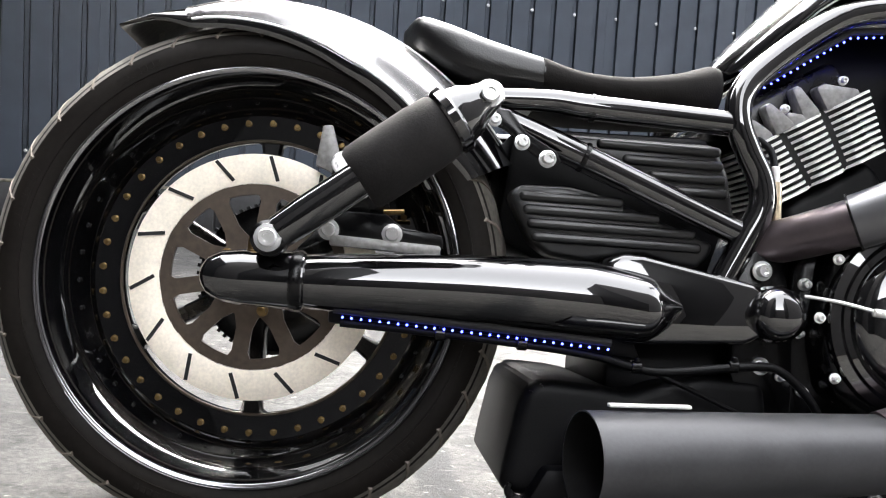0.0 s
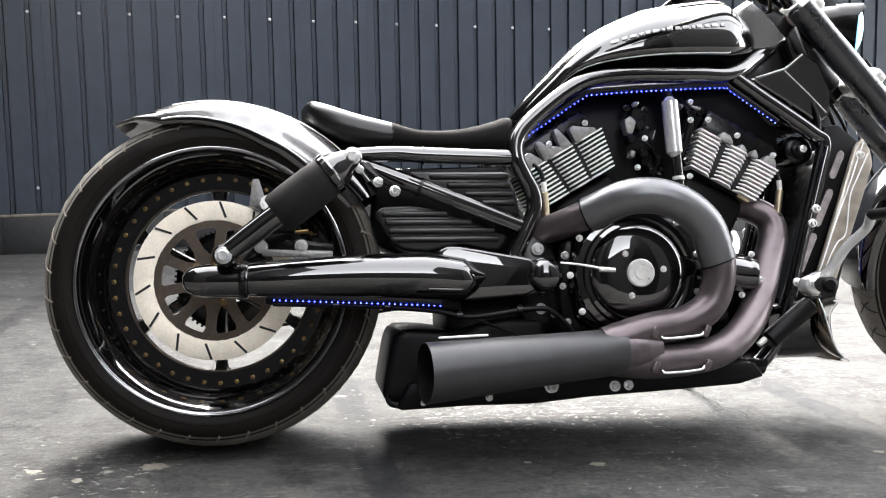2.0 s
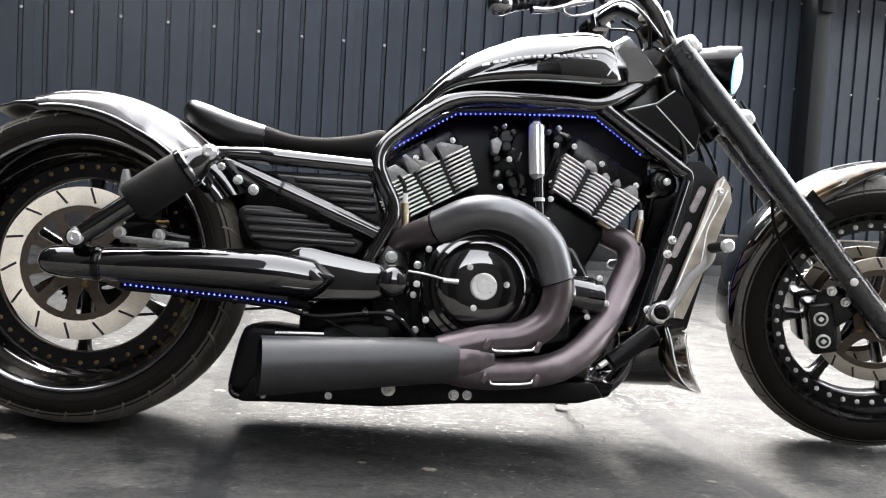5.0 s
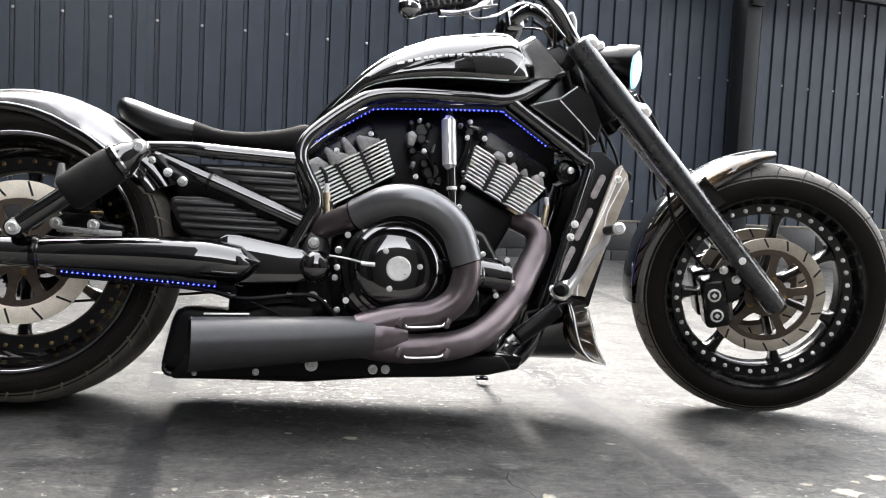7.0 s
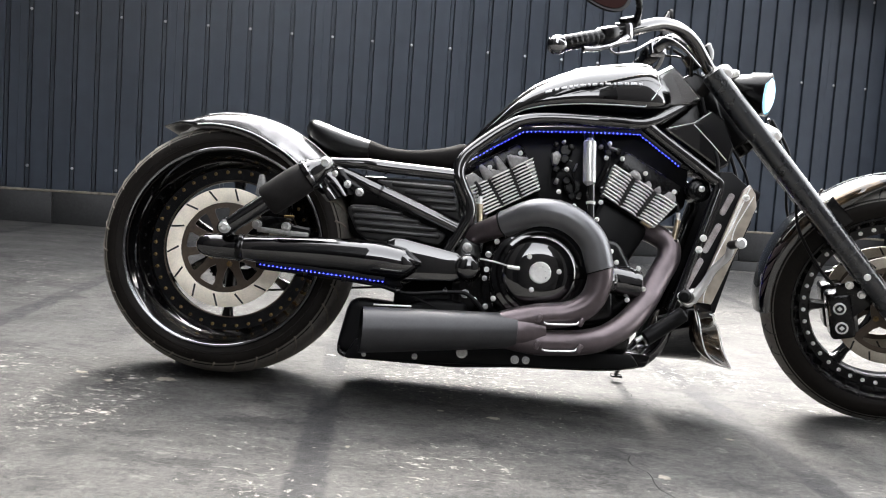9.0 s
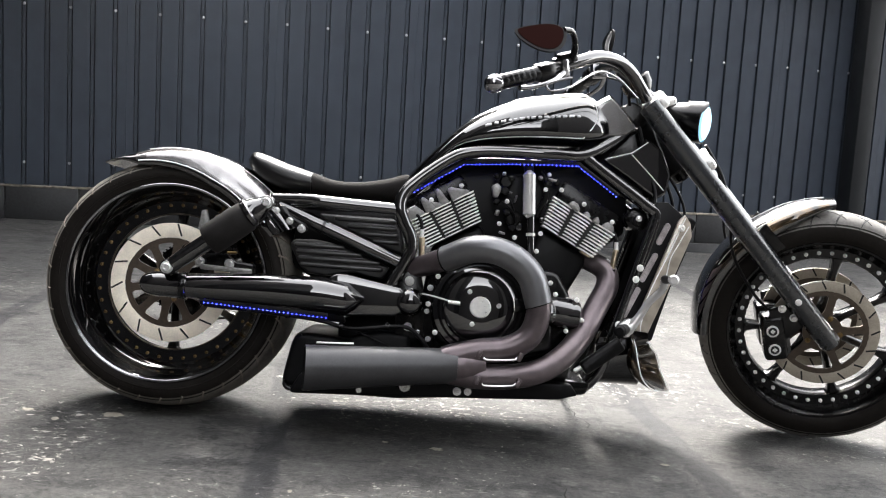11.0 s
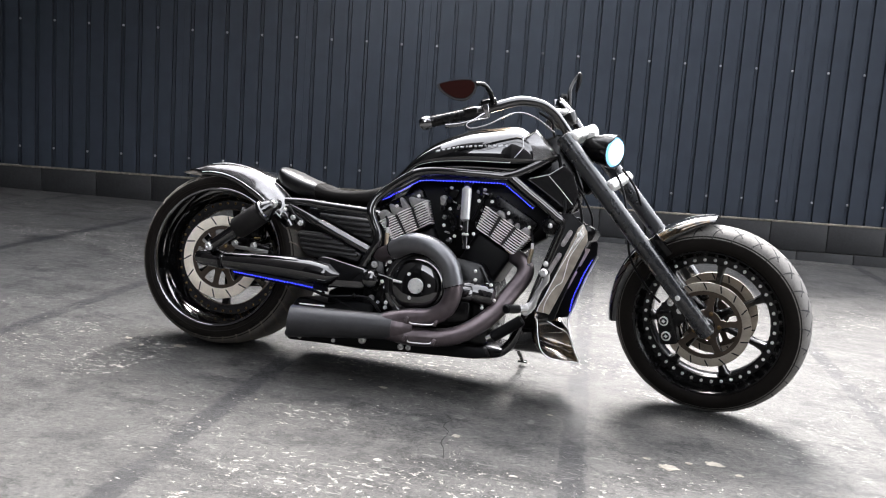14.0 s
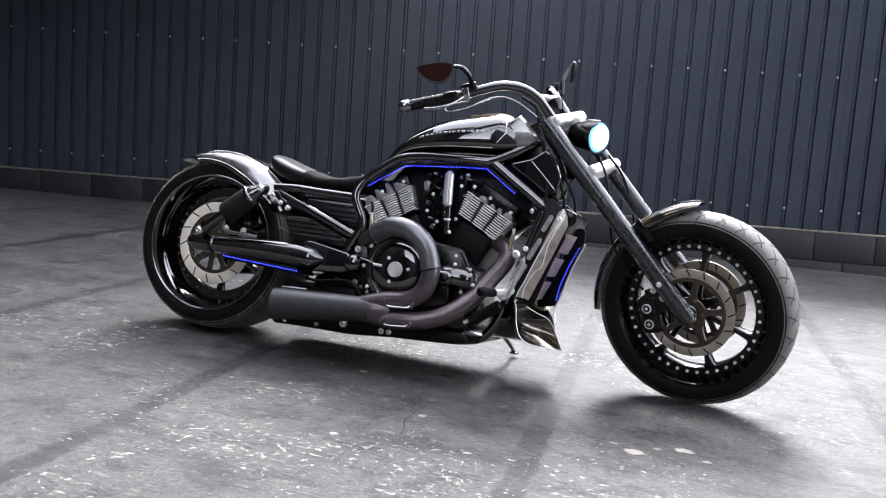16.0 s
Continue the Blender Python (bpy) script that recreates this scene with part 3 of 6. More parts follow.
rim_r = part("rear_rim", lathe([(r * 0.965, y) for r, y in [(0.2655, 0.131), (0.268, 0.136), (0.265, 0.141), (0.259, 0.139), (0.2555, 0.131), (0.252, 0.118), (0.246, 0.105), (0.244, 0.085), (0.236, 0.060),
                                (0.225, 0.047), (0.222, 0.036), (0.190, 0.034), (0.187, 0.030), (0.187, 0.014), (0.192, 0.010), (0.222, 0.006), (0.240, -0.03), (0.244, -0.09), (0.2555, -0.13), (0.266, -0.139),
                                (0.268, -0.133), (0.258, -0.10), (0.252, 0.0), (0.258, 0.10)]], REAR, (0, -1, 0), 128, loop=True), GLOSS, bike, "deep-dish gloss black rear rim")
part("polished_lip", lathe([(r * 0.965, y) for r, y in [(0.2575, 0.1405), (0.2595, 0.1425), (0.2625, 0.1430), (0.2640, 0.1420)]], REAR, (0, -1, 0), 128), DARKCHROME, rim_r, "polished rim edge")
part("inner_lip", lathe([(0.1790, 0.0325), (0.1800, 0.0350), (0.1825, 0.0352), (0.1835, 0.0330)], REAR, (0, -1, 0), 128), CARRIER, rim_r, "bronze edge of the wheel centre")
ring_bolts(rim_r, REAR, 0.2055, -0.0335, 40, 0.0036, 0.006, BRASS)
ring_bolts(rim_r, REAR, 0.2285, -0.055, 40, 0.0034, 0.006, SATIN, start=0.087)
for k in range(6):
    a = math.pi / 2 + 2 * math.pi * k / 6
    e, s = Vector((math.cos(a), 0, math.sin(a))), Vector((-math.sin(a), 0, math.cos(a)))
    rings = []
    for rr, w, y0, y1 in ((0.03, 0.022, -0.045, 0.01), (0.07, 0.011, -0.036, 0.008), (0.15, 0.010, -0.030, -0.006), (0.176, 0.014, -0.031, -0.008), (0.189, 0.030, -0.031, -0.010)):
        p = REAR + e * rr
        rings.append([p + s * w + Vector((0, y0 + 0.005, 0)), p + s * w * 0.7 + Vector((0, y0, 0)), p - s * w * 0.7 + Vector((0, y0, 0)), p - s * w + Vector((0, y0 + 0.005, 0)),
                      p - s * w + Vector((0, y1, 0)), p + s * w + Vector((0, y1, 0))])
    part("spoke", skin(bmesh.new(), rings), SATIN, rim_r)
bm = lathe([(0, 0.10), (0.030, 0.10), (0.034, 0.094), (0.036, 0.02), (0.045, 0.0), (0.045, -0.05), (0.035, -0.09), (0, -0.09)], REAR, (0, -1, 0), 40)
part("wheel_hub", bm, SATIN, rim_r)
rotor(bike, REAR, -0.098, 0.1545, 0.115, 10, 14, ROTOR)
bm = lathe([(0.05, -0.100), (0.098, -0.100), (0.108, -0.106), (0.108, -0.128), (0.098, -0.134), (0.05, -0.134)], REAR, (0, -1, 0), 64, loop=True)
part("belt_pulley", bm, SATIN, bike)
bm = bmesh.new()
for k in range(60):
    a = 2 * math.pi * k / 60
    m = Matrix.Translation((REAR.x + 0.1095 * math.cos(a), 0.117, REAR.z + 0.1095 * math.sin(a))) @ Matrix.Rotation(-a, 4, 'Y')
    bmesh.ops.create_cube(bm, size=1, matrix=m @ Matrix.Diagonal((0.006, 0.022, 0.005, 1)))
tagged(part("pulley_teeth", bm, MATTE, bike), kind="stuff")
bm = bmesh.new()
skin(bm, [[(x, 0.106, z), (x, 0.128, z), (x, 0.128, z + 0.006), (x, 0.106, z + 0.006)] for x, z in ((-0.03, 0.212), (0.60, 0.285))])
part("drive_belt", bm, RUBBER, bike)

# rear caliper
bm = slab([(0.075, 0.375), (0.215, 0.375), (0.212, 0.392), (0.165, 0.397), (0.145, 0.412), (0.092, 0.412), (0.070, 0.395)], -0.185, -0.150, 0.004)
cal = part("rear_caliper", bm, SATIN, bike, "black rear brake caliper on a steel bracket")
part("caliper_body", slab([(0.078, 0.405), (0.150, 0.412), (0.142, 0.470), (0.110, 0.500), (0.082, 0.490), (0.068, 0.440)], -0.150, -0.075, 0.008), SATIN, cal)
part("caliper_bracket", block((0.13, 0.008, 0.013), pose(0.145, -0.188, 0.374, 0, 2), 0.003), CAST, cal, "bare steel bracket")
for x, z in ((0.078, 0.388), (0.152, 0.388)):
    part("caliper_bolt", bolt((x, -0.186, z), (0, -1, 0), 0.0085, 0.014), CHROME, cal)
part("bleed_nipple", rod((0.140, -0.165, 0.415), (0.165, -0.165, 0.417), 0.0035), BRASS, cal)
part("pad_plate", slab([(0.052, 0.470), (0.058, 0.520), (0.070, 0.522), (0.084, 0.478), (0.075, 0.462)], -0.128, -0.116, 0.002), CAST, cal, "bare steel pad plate")
part("caliper_badge", lathe([(0, 0.004), (0.013, 0.004), (0.015, 0.002), (0.015, 0)], (0.088, -0.150, 0.472), (0, -1, 0), 24), ALLOY, cal)

# swingarm, shocks: each side
for s in SIDES:
    yc = s * 0.205
    part("swingarm_skirt", slab([(0.085, 0.300), (0.44, 0.295), (0.455, 0.262), (0.40, 0.262), (0.085, 0.280)], s * 0.176, s * 0.192, 0.004), MATTE, bike)
    arm = part("swingarm", sweep([(0.048, yc, 0.326), (0.10, yc, 0.327), (0.25, yc, 0.3305), (0.38, yc, 0.328), (0.455, yc, 0.322), (0.496, yc, 0.326)], [0.030, 0.034, 0.040, 0.0445, 0.039, 0.006], 28), GLOSS, bike, "gloss black tapered swingarm tube")
    cap = bmesh.new()
    lathe([(0, -0.060), (0.012, -0.058), (0.022, -0.050), (0.029, -0.035), (0.032, -0.012), (0.033, 0.02), (0.034, 0.045), (0.034, 0.058), (0.031, 0.060)], (-0.002, yc, 0.326), (1, 0, 0), 32, bm=cap)
    part("axle_cover", cap, GLOSS, arm)
    part("axle_collar", lathe([(0.0335, 0.0), (0.0355, 0.003), (0.0355, 0.012), (0.0335, 0.015)], (0.040, yc, 0.326), (1, 0, 0), 32), SATIN, arm)
    part("axle_bolt", bolt((-0.005, yc + s * 0.0, 0.352), (0, 0, 1), 0.006, 0.02), BRASS, arm)
    cover = part("pivot_cover", slab([(0.405, 0.376), (0.425, 0.385), (0.450, 0.384), (0.585, 0.360), (0.602, 0.348), (0.602, 0.300), (0.575, 0.287), (0.430, 0.278), (0.405, 0.300)], s * 0.15, s * 0.207, 0.008, 3), GLOSS, bike, "gloss black swingarm pivot cover")
    part("pivot_cap", lathe([(0.033, -0.045), (0.0345, -0.02), (0.0345, 0.0), (0.030, 0.016), (0.020, 0.025), (0, 0.028)], (0.612, s * 0.205, 0.326), (0, s, 0), 40), GLOSS, cover)
    # shock
    lo, hi = Vector((0.0185, s * 0.250, 0.370)), Vector((0.2470, s * 0.258, 0.545))
    d = (hi - lo).normalized()
    shock = part("shock_absorber", sweep([lo + d * 0.012, lo + d * 0.05, lo + d * 0.17], [0.019, 0.021, 0.021], 24, 0), GLOSS, bike, "black shock absorber with a ribbed foam boot")
    part("shock_eye", rod(lo + Vector((0, -s * 0.030, 0)), lo + Vector((0, s * 0.014, 0)), 0.020, 24, 0.004), SATIN, shock)
    part("shock_bolt", bolt(lo + Vector((0, s * 0.014, 0)), (0, s, 0), 0.0105, 0.013), CHROME, shock)
    boot = lathe([(0.022, 0.118), (0.034, 0.116), (0.0385, 0.122), (0.0395, 0.15), (0.0395, 0.20), (0.038, 0.226), (0.034, 0.232), (0.020, 0.232)], lo, d, 40)
    part("shock_boot", boot, FOAM, shock, "black neoprene boot")
    part("shock_top", lathe([(0.036, 0.230), (0.040, 0.234), (0.040, 0.243), (0.034, 0.247), (0.030, 0.262), (0.022, 0.275), (0.017, 0.290)], lo, d, 32), GLOSS, shock)
    part("shock_eye", rod(hi + Vector((0, -s * 0.026, 0)), hi + Vector((0, s * 0.012, 0)), 0.0175, 24, 0.004), GLOSS, shock)
    part("shock_bolt", bolt(hi + Vector((0, s * 0.012, 0)), (0, s, 0), 0.0105, 0.013), CHROME, shock)
    # frame tubes
    y = s * 0.165
    part("frame_tube", sweep([(0.245, y, 0.562), (0.33, y, 0.566), (0.39, y, 0.562), (0.565, y * 0.98, 0.557)], [0.013, 0.0135, 0.0155, 0.0155], 20), GLOSS, bike, "gloss black rear frame tube")
    part("frame_tube", sweep([(0.262, y, 0.547), (0.32, y, 0.523), (0.378, y, 0.500), (0.585, y * 0.96, 0.420)], [0.012, 0.016, 0.0175, 0.0165], 20), GLOSS, bike, "gloss black diagonal frame strut")
    for q in ((0.385, 0.562), (0.562, 0.557)):
        part("frame_weld", lathe([(0.015, -0.004), (0.0175, -0.002), (0.0175, 0.002), (0.015, 0.004)], (q[0], y * 0.985, q[1]), (1, 0, -0.02), 20), SATIN, bike)
    part("frame_weld", lathe([(0.0165, -0.004), (0.0195, -0.002), (0.0195, 0.002), (0.0165, 0.004)], (0.378, y, 0.500), (0.93, 0, -0.36), 20), SATIN, bike)
    part("frame_tube", sweep([(0.545, y, 0.330), (0.562, y, 0.368), (0.585, y, 0.415), (0.603, y, 0.455), (0.600, y, 0.490), (0.582, y, 0.525), (0.568, y, 0.560), (0.574, y * 0.95, 0.598), (0.605, y * 0.9, 0.635),
                             (0.67, y * 0.86, 0.688), (0.722, y * 0.85, 0.716), (0.80, y * 0.85, 0.728), (0.95, y * 0.82, 0.732), (1.03, y * 0.75, 0.736), (1.10, y * 0.55, 0.775), (1.15, y * 0.4, 0.81)], 0.0165, 20), GLOSS, bike, "gloss black main frame tube")
    part("frame_tube", sweep([(1.03, s * 0.118, 0.738), (1.10, s * 0.118, 0.690), (1.208, s * 0.118, 0.618), (1.235, s * 0.118, 0.585), (1.20, s * 0.118, 0.45), (1.15, s * 0.118, 0.28), (1.10, s * 0.115, 0.16), (1.02, s * 0.11, 0.12),
                             (0.80, s * 0.11, 0.105), (0.50, s * 0.11, 0.095)], 0.0165, 20), GLOSS, bike, "gloss black down tube and lower rail")
    # rear lamp bracket with bolts
    br = part("strut_bracket", slab([(0.258, 0.545), (0.270, 0.525), (0.300, 0.500), (0.335, 0.478), (0.345, 0.487), (0.338, 0.500), (0.30, 0.520), (0.28, 0.545)], s * 0.192, s * 0.200, 0.003), SATIN, bike)
    for x, z, r in ((0.262, 0.530, 0.0055), (0.296, 0.506, 0.0065), (0.327, 0.489, 0.0072)):
        part("bracket_bolt", bolt((x, s * 0.2, z), (0, s, 0), r, 0.013), CHROME, br)
    # side covers, ribbed
    lower = [(0.292, 0.452), (0.305, 0.464), (0.365, 0.466), (0.400, 0.460), (0.553, 0.408), (0.548, 0.392), (0.533, 0.376), (0.500, 0.380), (0.462, 0.389), (0.420, 0.380), (0.392, 0.374), (0.345, 0.378), (0.322, 0.395)]
    sc = part("side_cover", slab(lower, s * 0.10, s * 0.150, 0.008, 3), COVER, bike, "ribbed matte black side cover")
    for i in range(4):
        z = 0.450 - 0.0165 * i
        x0, x1 = 0.304 + 0.006 * i, min(0.40 + 0.046 * i + 0.035, 0.535)
        part("rib", block((x1 - x0, 0.014, 0.0125), pose((x0 + x1) / 2, s * 0.1505, z), 0.0058, 3), COVER, sc)
    up = part("side_cover", slab([(0.36, 0.535), (0.555, 0.535), (0.572, 0.50), (0.585, 0.44), (0.45, 0.49), (0.37, 0.515)], s * 0.09, s * 0.132, 0.008, 3), COVER, bike, "ribbed matte black side cover")
    for i in range(4):
        z = 0.525 - 0.0175 * i
        x0, x1 = 0.400 + 0.034 * i, 0.560 + 0.004 * i
        part("rib", block((x1 - x0, 0.014, 0.0130), pose((x0 + x1) / 2, s * 0.1325, z), 0.0058, 3), COVER, up)


part("battery_box", slab([(0.285, 0.40), (0.30, 0.545), (0.56, 0.552), (0.59, 0.44), (0.56, 0.34), (0.36, 0.36)], -0.088, 0.088, 0.01, 2), MATTE, bike)

part("pivot_block", slab([(0.43, 0.20), (0.43, 0.262), (0.50, 0.300), (0.64, 0.310), (0.66, 0.20)], -0.125, 0.125, 0.01, 2), MATTE, bike)

# body lofts
def loft_x(sections, seg=20):
    """Sections of (x, half width, z bottom, z top, roundness), joined along x."""
    rings = []
    for x, w, zb, zt, k in sections:
        ring = []
        for a in np.linspace(0, 2 * math.pi, seg, endpoint=False):
            c, s = math.cos(a), math.sin(a)
            ring.append((x, w * math.copysign(abs(c) ** k, c), (zb + zt) / 2 + (zt - zb) / 2 * math.copysign(abs(s) ** k, s)))
        rings.append(ring)
    return skin(bmesh.new(), rings)


def dense(sections, n=30):
    a = np.array(sections, float)
    t = np.linspace(0, len(a) - 1, n)
    path = [smooth_path([Vector((r[0], r[1], r[2])) for r in a], 6), smooth_path([Vector((r[3], r[4], 0)) for r in a], 6)]
    return [(p.x, p.y, p.z, q.x, q.y) for p, q in zip(*path)]


# tank: rises from the seat, overhangs the frame, with a sharp lower edge
TANK = [(0.572, 0.035, 0.628, 0.652, 0.8), (0.605, 0.085, 0.645, 0.694, 0.75), (0.65, 0.118, 0.684, 0.743, 0.7), (0.70, 0.138, 0.727, 0.794, 0.7), (0.76, 0.150, 0.744, 0.842, 0.7), (0.85, 0.158, 0.753, 0.884, 0.7),
        (0.94, 0.155, 0.758, 0.904, 0.7), (1.02, 0.140, 0.762, 0.917, 0.72), (1.06, 0.124, 0.770, 0.908, 0.75), (1.095, 0.100, 0.782, 0.880, 0.8), (1.120, 0.070, 0.797, 0.852, 0.8), (1.134, 0.030, 0.810, 0.836, 0.9)]


def tank_point(w, zb, zt, a):
    """The tank's section: widest low down, flanks leaning in towards a rounded top, tucked under below."""
    c, si = math.cos(a), math.sin(a)
    zc = zb + 0.26 * (zt - zb)
    if si >= 0:
        return w * math.copysign(abs(c) ** 0.82, c), zc + (zt - zc) * si ** 0.95
    return w * math.copysign(abs(c) ** 0.5, c), zc - (zc - zb) * abs(si) ** 0.7


tank = part("fuel_tank", skin(bmesh.new(), [[(x, *tank_point(w, zb, zt, a)) for a in np.linspace(0, 2 * math.pi, 40, endpoint=False)] for x, w, zb, zt, _ in dense(TANK)]), GLOSS, bike,
            "gloss black fuel tank cover with a white pinstripe", smooth=60)


def tank_side(x, frac, s, lift=0.0008):
    """A point on the tank's flank: frac 0 at its widest, 1 at the top."""
    sec = dense(TANK)
    xs = [q[0] for q in sec]
    w, zb, zt = (float(np.interp(x, xs, [q[i] for q in sec])) for i in range(1, 4))
    y, z = tank_point(w, zb, zt, frac * math.pi / 2)
    return Vector((x, s * (y + lift), z + lift))


for s in SIDES:
    line = [tank_side(x, -0.30, s) for x in np.linspace(0.60, 1.03, 22)]
    part("pinstripe", sweep(line, 0.0016, 6, 0), STRIPE, tank)
    line = [tank_side(x_, f, s) for x_, f in ((1.028, -0.30), (1.048, 0.0), (1.068, 0.2), (1.060, 0.42), (1.036, 0.7))]
    part("pinstripe", sweep(line, 0.0014, 6, 0), STRIPE, tank)
    x = 0.768
    for wdt in (0.020, 0.014, 0.017, 0.011, 0.013, 0.017, 0.009, 0.016, 0.013, 0.018, 0.009, 0.016, 0.014, 0.019, 0.013):
        wdt, f0 = wdt * 1.15, 0.15 + 0.03 * (x - 0.768) / 0.25
        a, b = tank_side(x + 0.002, f0, s, 0.0006), tank_side(x + wdt * 0.78, f0, s, 0.0006)
        up = (tank_side(x, f0 + 0.08, s) - tank_side(x, f0, s)).normalized()
        d = (b - a).normalized()
        part("badge_bar", block(((b - a).length, 0.0075, 0.002), Matrix.Translation((a + b) / 2) @ Matrix((d, up, d.cross(up))).transposed().to_4x4(), 0.0006), LETTER, tank)
        x += wdt
# bronze ghosting over the front of the tank's top, with a flame-like rear edge
rows = []
for f in np.linspace(0.60, 1.0, 12):
    x0 = 0.86 + 0.05 * math.sin(f * 31.0) + 0.10 * (1 - f)
    rows.append([tank_side(x, f, -1, 0.0012) for x in np.linspace(x0, 1.045, 12)])
rows += [[Vector((q.x, -q.y, q.z)) for q in r] for r in rows[-2::-1]]
part("tank_graphic", skin(bmesh.new(), rows, closed=False, caps=False), COPPER, tank, "bronze ghosted flames", smooth=60)
# airbox covers ahead of the tank
for s in SIDES:
    low = [(1.022, 0.770), (1.041, 0.838), (1.056, 0.882), (1.098, 0.910), (1.124, 0.888), (1.188, 0.824), (1.150, 0.798), (1.085, 0.788), (1.050, 0.778)]
    high = [(1.040, 0.790), (1.052, 0.838), (1.066, 0.876), (1.100, 0.898), (1.122, 0.880), (1.170, 0.826), (1.148, 0.806), (1.088, 0.798), (1.060, 0.792)]
    bm = skin(bmesh.new(), [[(x, s * 0.030, z) for x, z in low], [(x, s * 0.072, z) for x, z in low], [(x, s * 0.094, z) for x, z in high]])
    bmesh.ops.bevel(bm, geom=bm.edges[:], offset=0.0022, segments=2, affect='EDGES', profile=0.5)
    shell = part("front_cowl", bm, SILVER, bike, "silver ghost-painted steering-head cowl", smooth=25)
    part("pinstripe", sweep([(x, s * 0.0955, z) for x, z in high[:4]], 0.0014, 6, 0), STRIPE, shell)
    part("cowl_graphic", skin(bmesh.new(), [[(x, s * (y_ + 0.001), z) for x, z, y_ in ring] for ring in (((1.1005, 0.9115, 0.034), (1.126, 0.8895, 0.034), (1.186, 0.8285, 0.034)), ((1.1005, 0.9115, 0.070), (1.126, 0.8895, 0.070), (1.186, 0.8285, 0.070)))], closed=False, caps=False), COPPER, shell, "bronze front facet")
    shroud = part("neck_cover", slab([(1.085, 0.735), (1.165, 0.760), (1.208, 0.795), (1.245, 0.770), (1.272, 0.705), (1.262, 0.655), (1.238, 0.640), (1.17, 0.684)], s * 0.062, s * 0.098, 0.006, 2), GLOSS, bike, "gloss black frame neck cover with pinstripes", smooth=12)
    part("pinstripe", sweep([(1.100, s * 0.0985, 0.737), (1.165, s * 0.0985, 0.757), (1.206, s * 0.0985, 0.788)], 0.0014, 6, 0), STRIPE, shroud)
    part("pinstripe", sweep([(1.165, s * 0.0985, 0.752), (1.215, s * 0.0985, 0.705), (1.255, s * 0.0985, 0.664)], 0.0014, 6, 0), STRIPE, shroud)

# seat
SEAT = [(0.150, 0.030, 0.655, 0.678, 0.8), (0.168, 0.085, 0.630, 0.690, 0.7), (0.20, 0.108, 0.600, 0.684, 0.7), (0.26, 0.118, 0.582, 0.664, 0.7), (0.33, 0.122, 0.578, 0.645, 0.72)]
SEAT2 = [(0.331, 0.1221, 0.578, 0.6452, 0.72), (0.385, 0.120, 0.578, 0.630, 0.75), (0.45, 0.112, 0.578, 0.630, 0.75), (0.52, 0.102, 0.578, 0.644, 0.75), (0.565, 0.088, 0.580, 0.660, 0.75), (0.582, 0.070, 0.590, 0.662, 0.8)]
seat = part("seat", loft_x(dense(SEAT), 28), LEATHER, bike, "black solo seat with a leather rear hump", smooth=60)
part("seat_panel", loft_x(dense(SEAT2), 28), SUEDE, seat, "matte suede seating panel")
line = [(0.331, 0.123 * math.cos(a), 0.611 + 0.035 * math.sin(a)) for a in np.linspace(0.0, math.pi, 18)]
part("seam", sweep(line, 0.0012, 6, 0), SATIN, seat)

# rear fender: an arch over the tyre with skirts
ROUND = 0.72


def fender(centre, a0, a1, skirt, half, r_top, steps, thick=0.003):
    """An arched mudguard; skirt(t) is the radius of its lower edge, t from 0 to 1 along it."""
    rings = []
    for t in np.linspace(0, 1, steps):
        a = a0 + (a1 - a0) * t
        rl, rt, h = skirt(t), r_top(t), half(t)
        prof = []
        for k in np.linspace(0, 1, 21):
            b = math.pi / 2 * k
            prof.append((-h * math.cos(b) ** ROUND, rl + (rt - rl) * math.sin(b) ** ROUND))
        outer = prof + [(-y, r) for y, r in prof[-2::-1]]
        inner = [(y * (1 - thick / h), r - thick) for y, r in outer[::-1]]
        rings.append([(centre.x + r * math.cos(a), y, centre.z + r * math.sin(a)) for y, r in outer + inner])
    return skin(bmesh.new(), rings)


def skirt_r(t):
    return float(np.interp(t, (0, 0.08, 0.16, 0.30, 0.55, 0.8, 1.0), (0.352, 0.340, 0.312, 0.300, 0.276, 0.268, 0.290)))


rf = part("rear_fender", fender(REAR, radians(122), radians(28), skirt_r, lambda t: float(np.interp(t, (0, 0.2, 0.6, 1), (0.120, 0.148, 0.152, 0.140))),
                                lambda t: float(np.interp(t, (0, 0.3, 0.7, 1), (0.352, 0.356, 0.360, 0.366))), 40), GLOSS, bike, "gloss black rear fender with ghosted graphics and pinstripes", smooth=50)


def fender_spot(t, k, s, lift=0.0012):
    a = radians(122) + radians(28 - 122) * t
    rl = skirt_r(t)
    rt = float(np.interp(t, (0, 0.3, 0.7, 1), (0.352, 0.356, 0.360, 0.366)))
    h = float(np.interp(t, (0, 0.2, 0.6, 1), (0.120, 0.148, 0.152, 0.140)))
    b = math.pi / 2 * k
    r = rl + (rt - rl) * math.sin(b) ** ROUND + lift
    return Vector((REAR.x + r * math.cos(a), s * (h * math.cos(b) ** ROUND + lift), REAR.z + r * math.sin(a)))


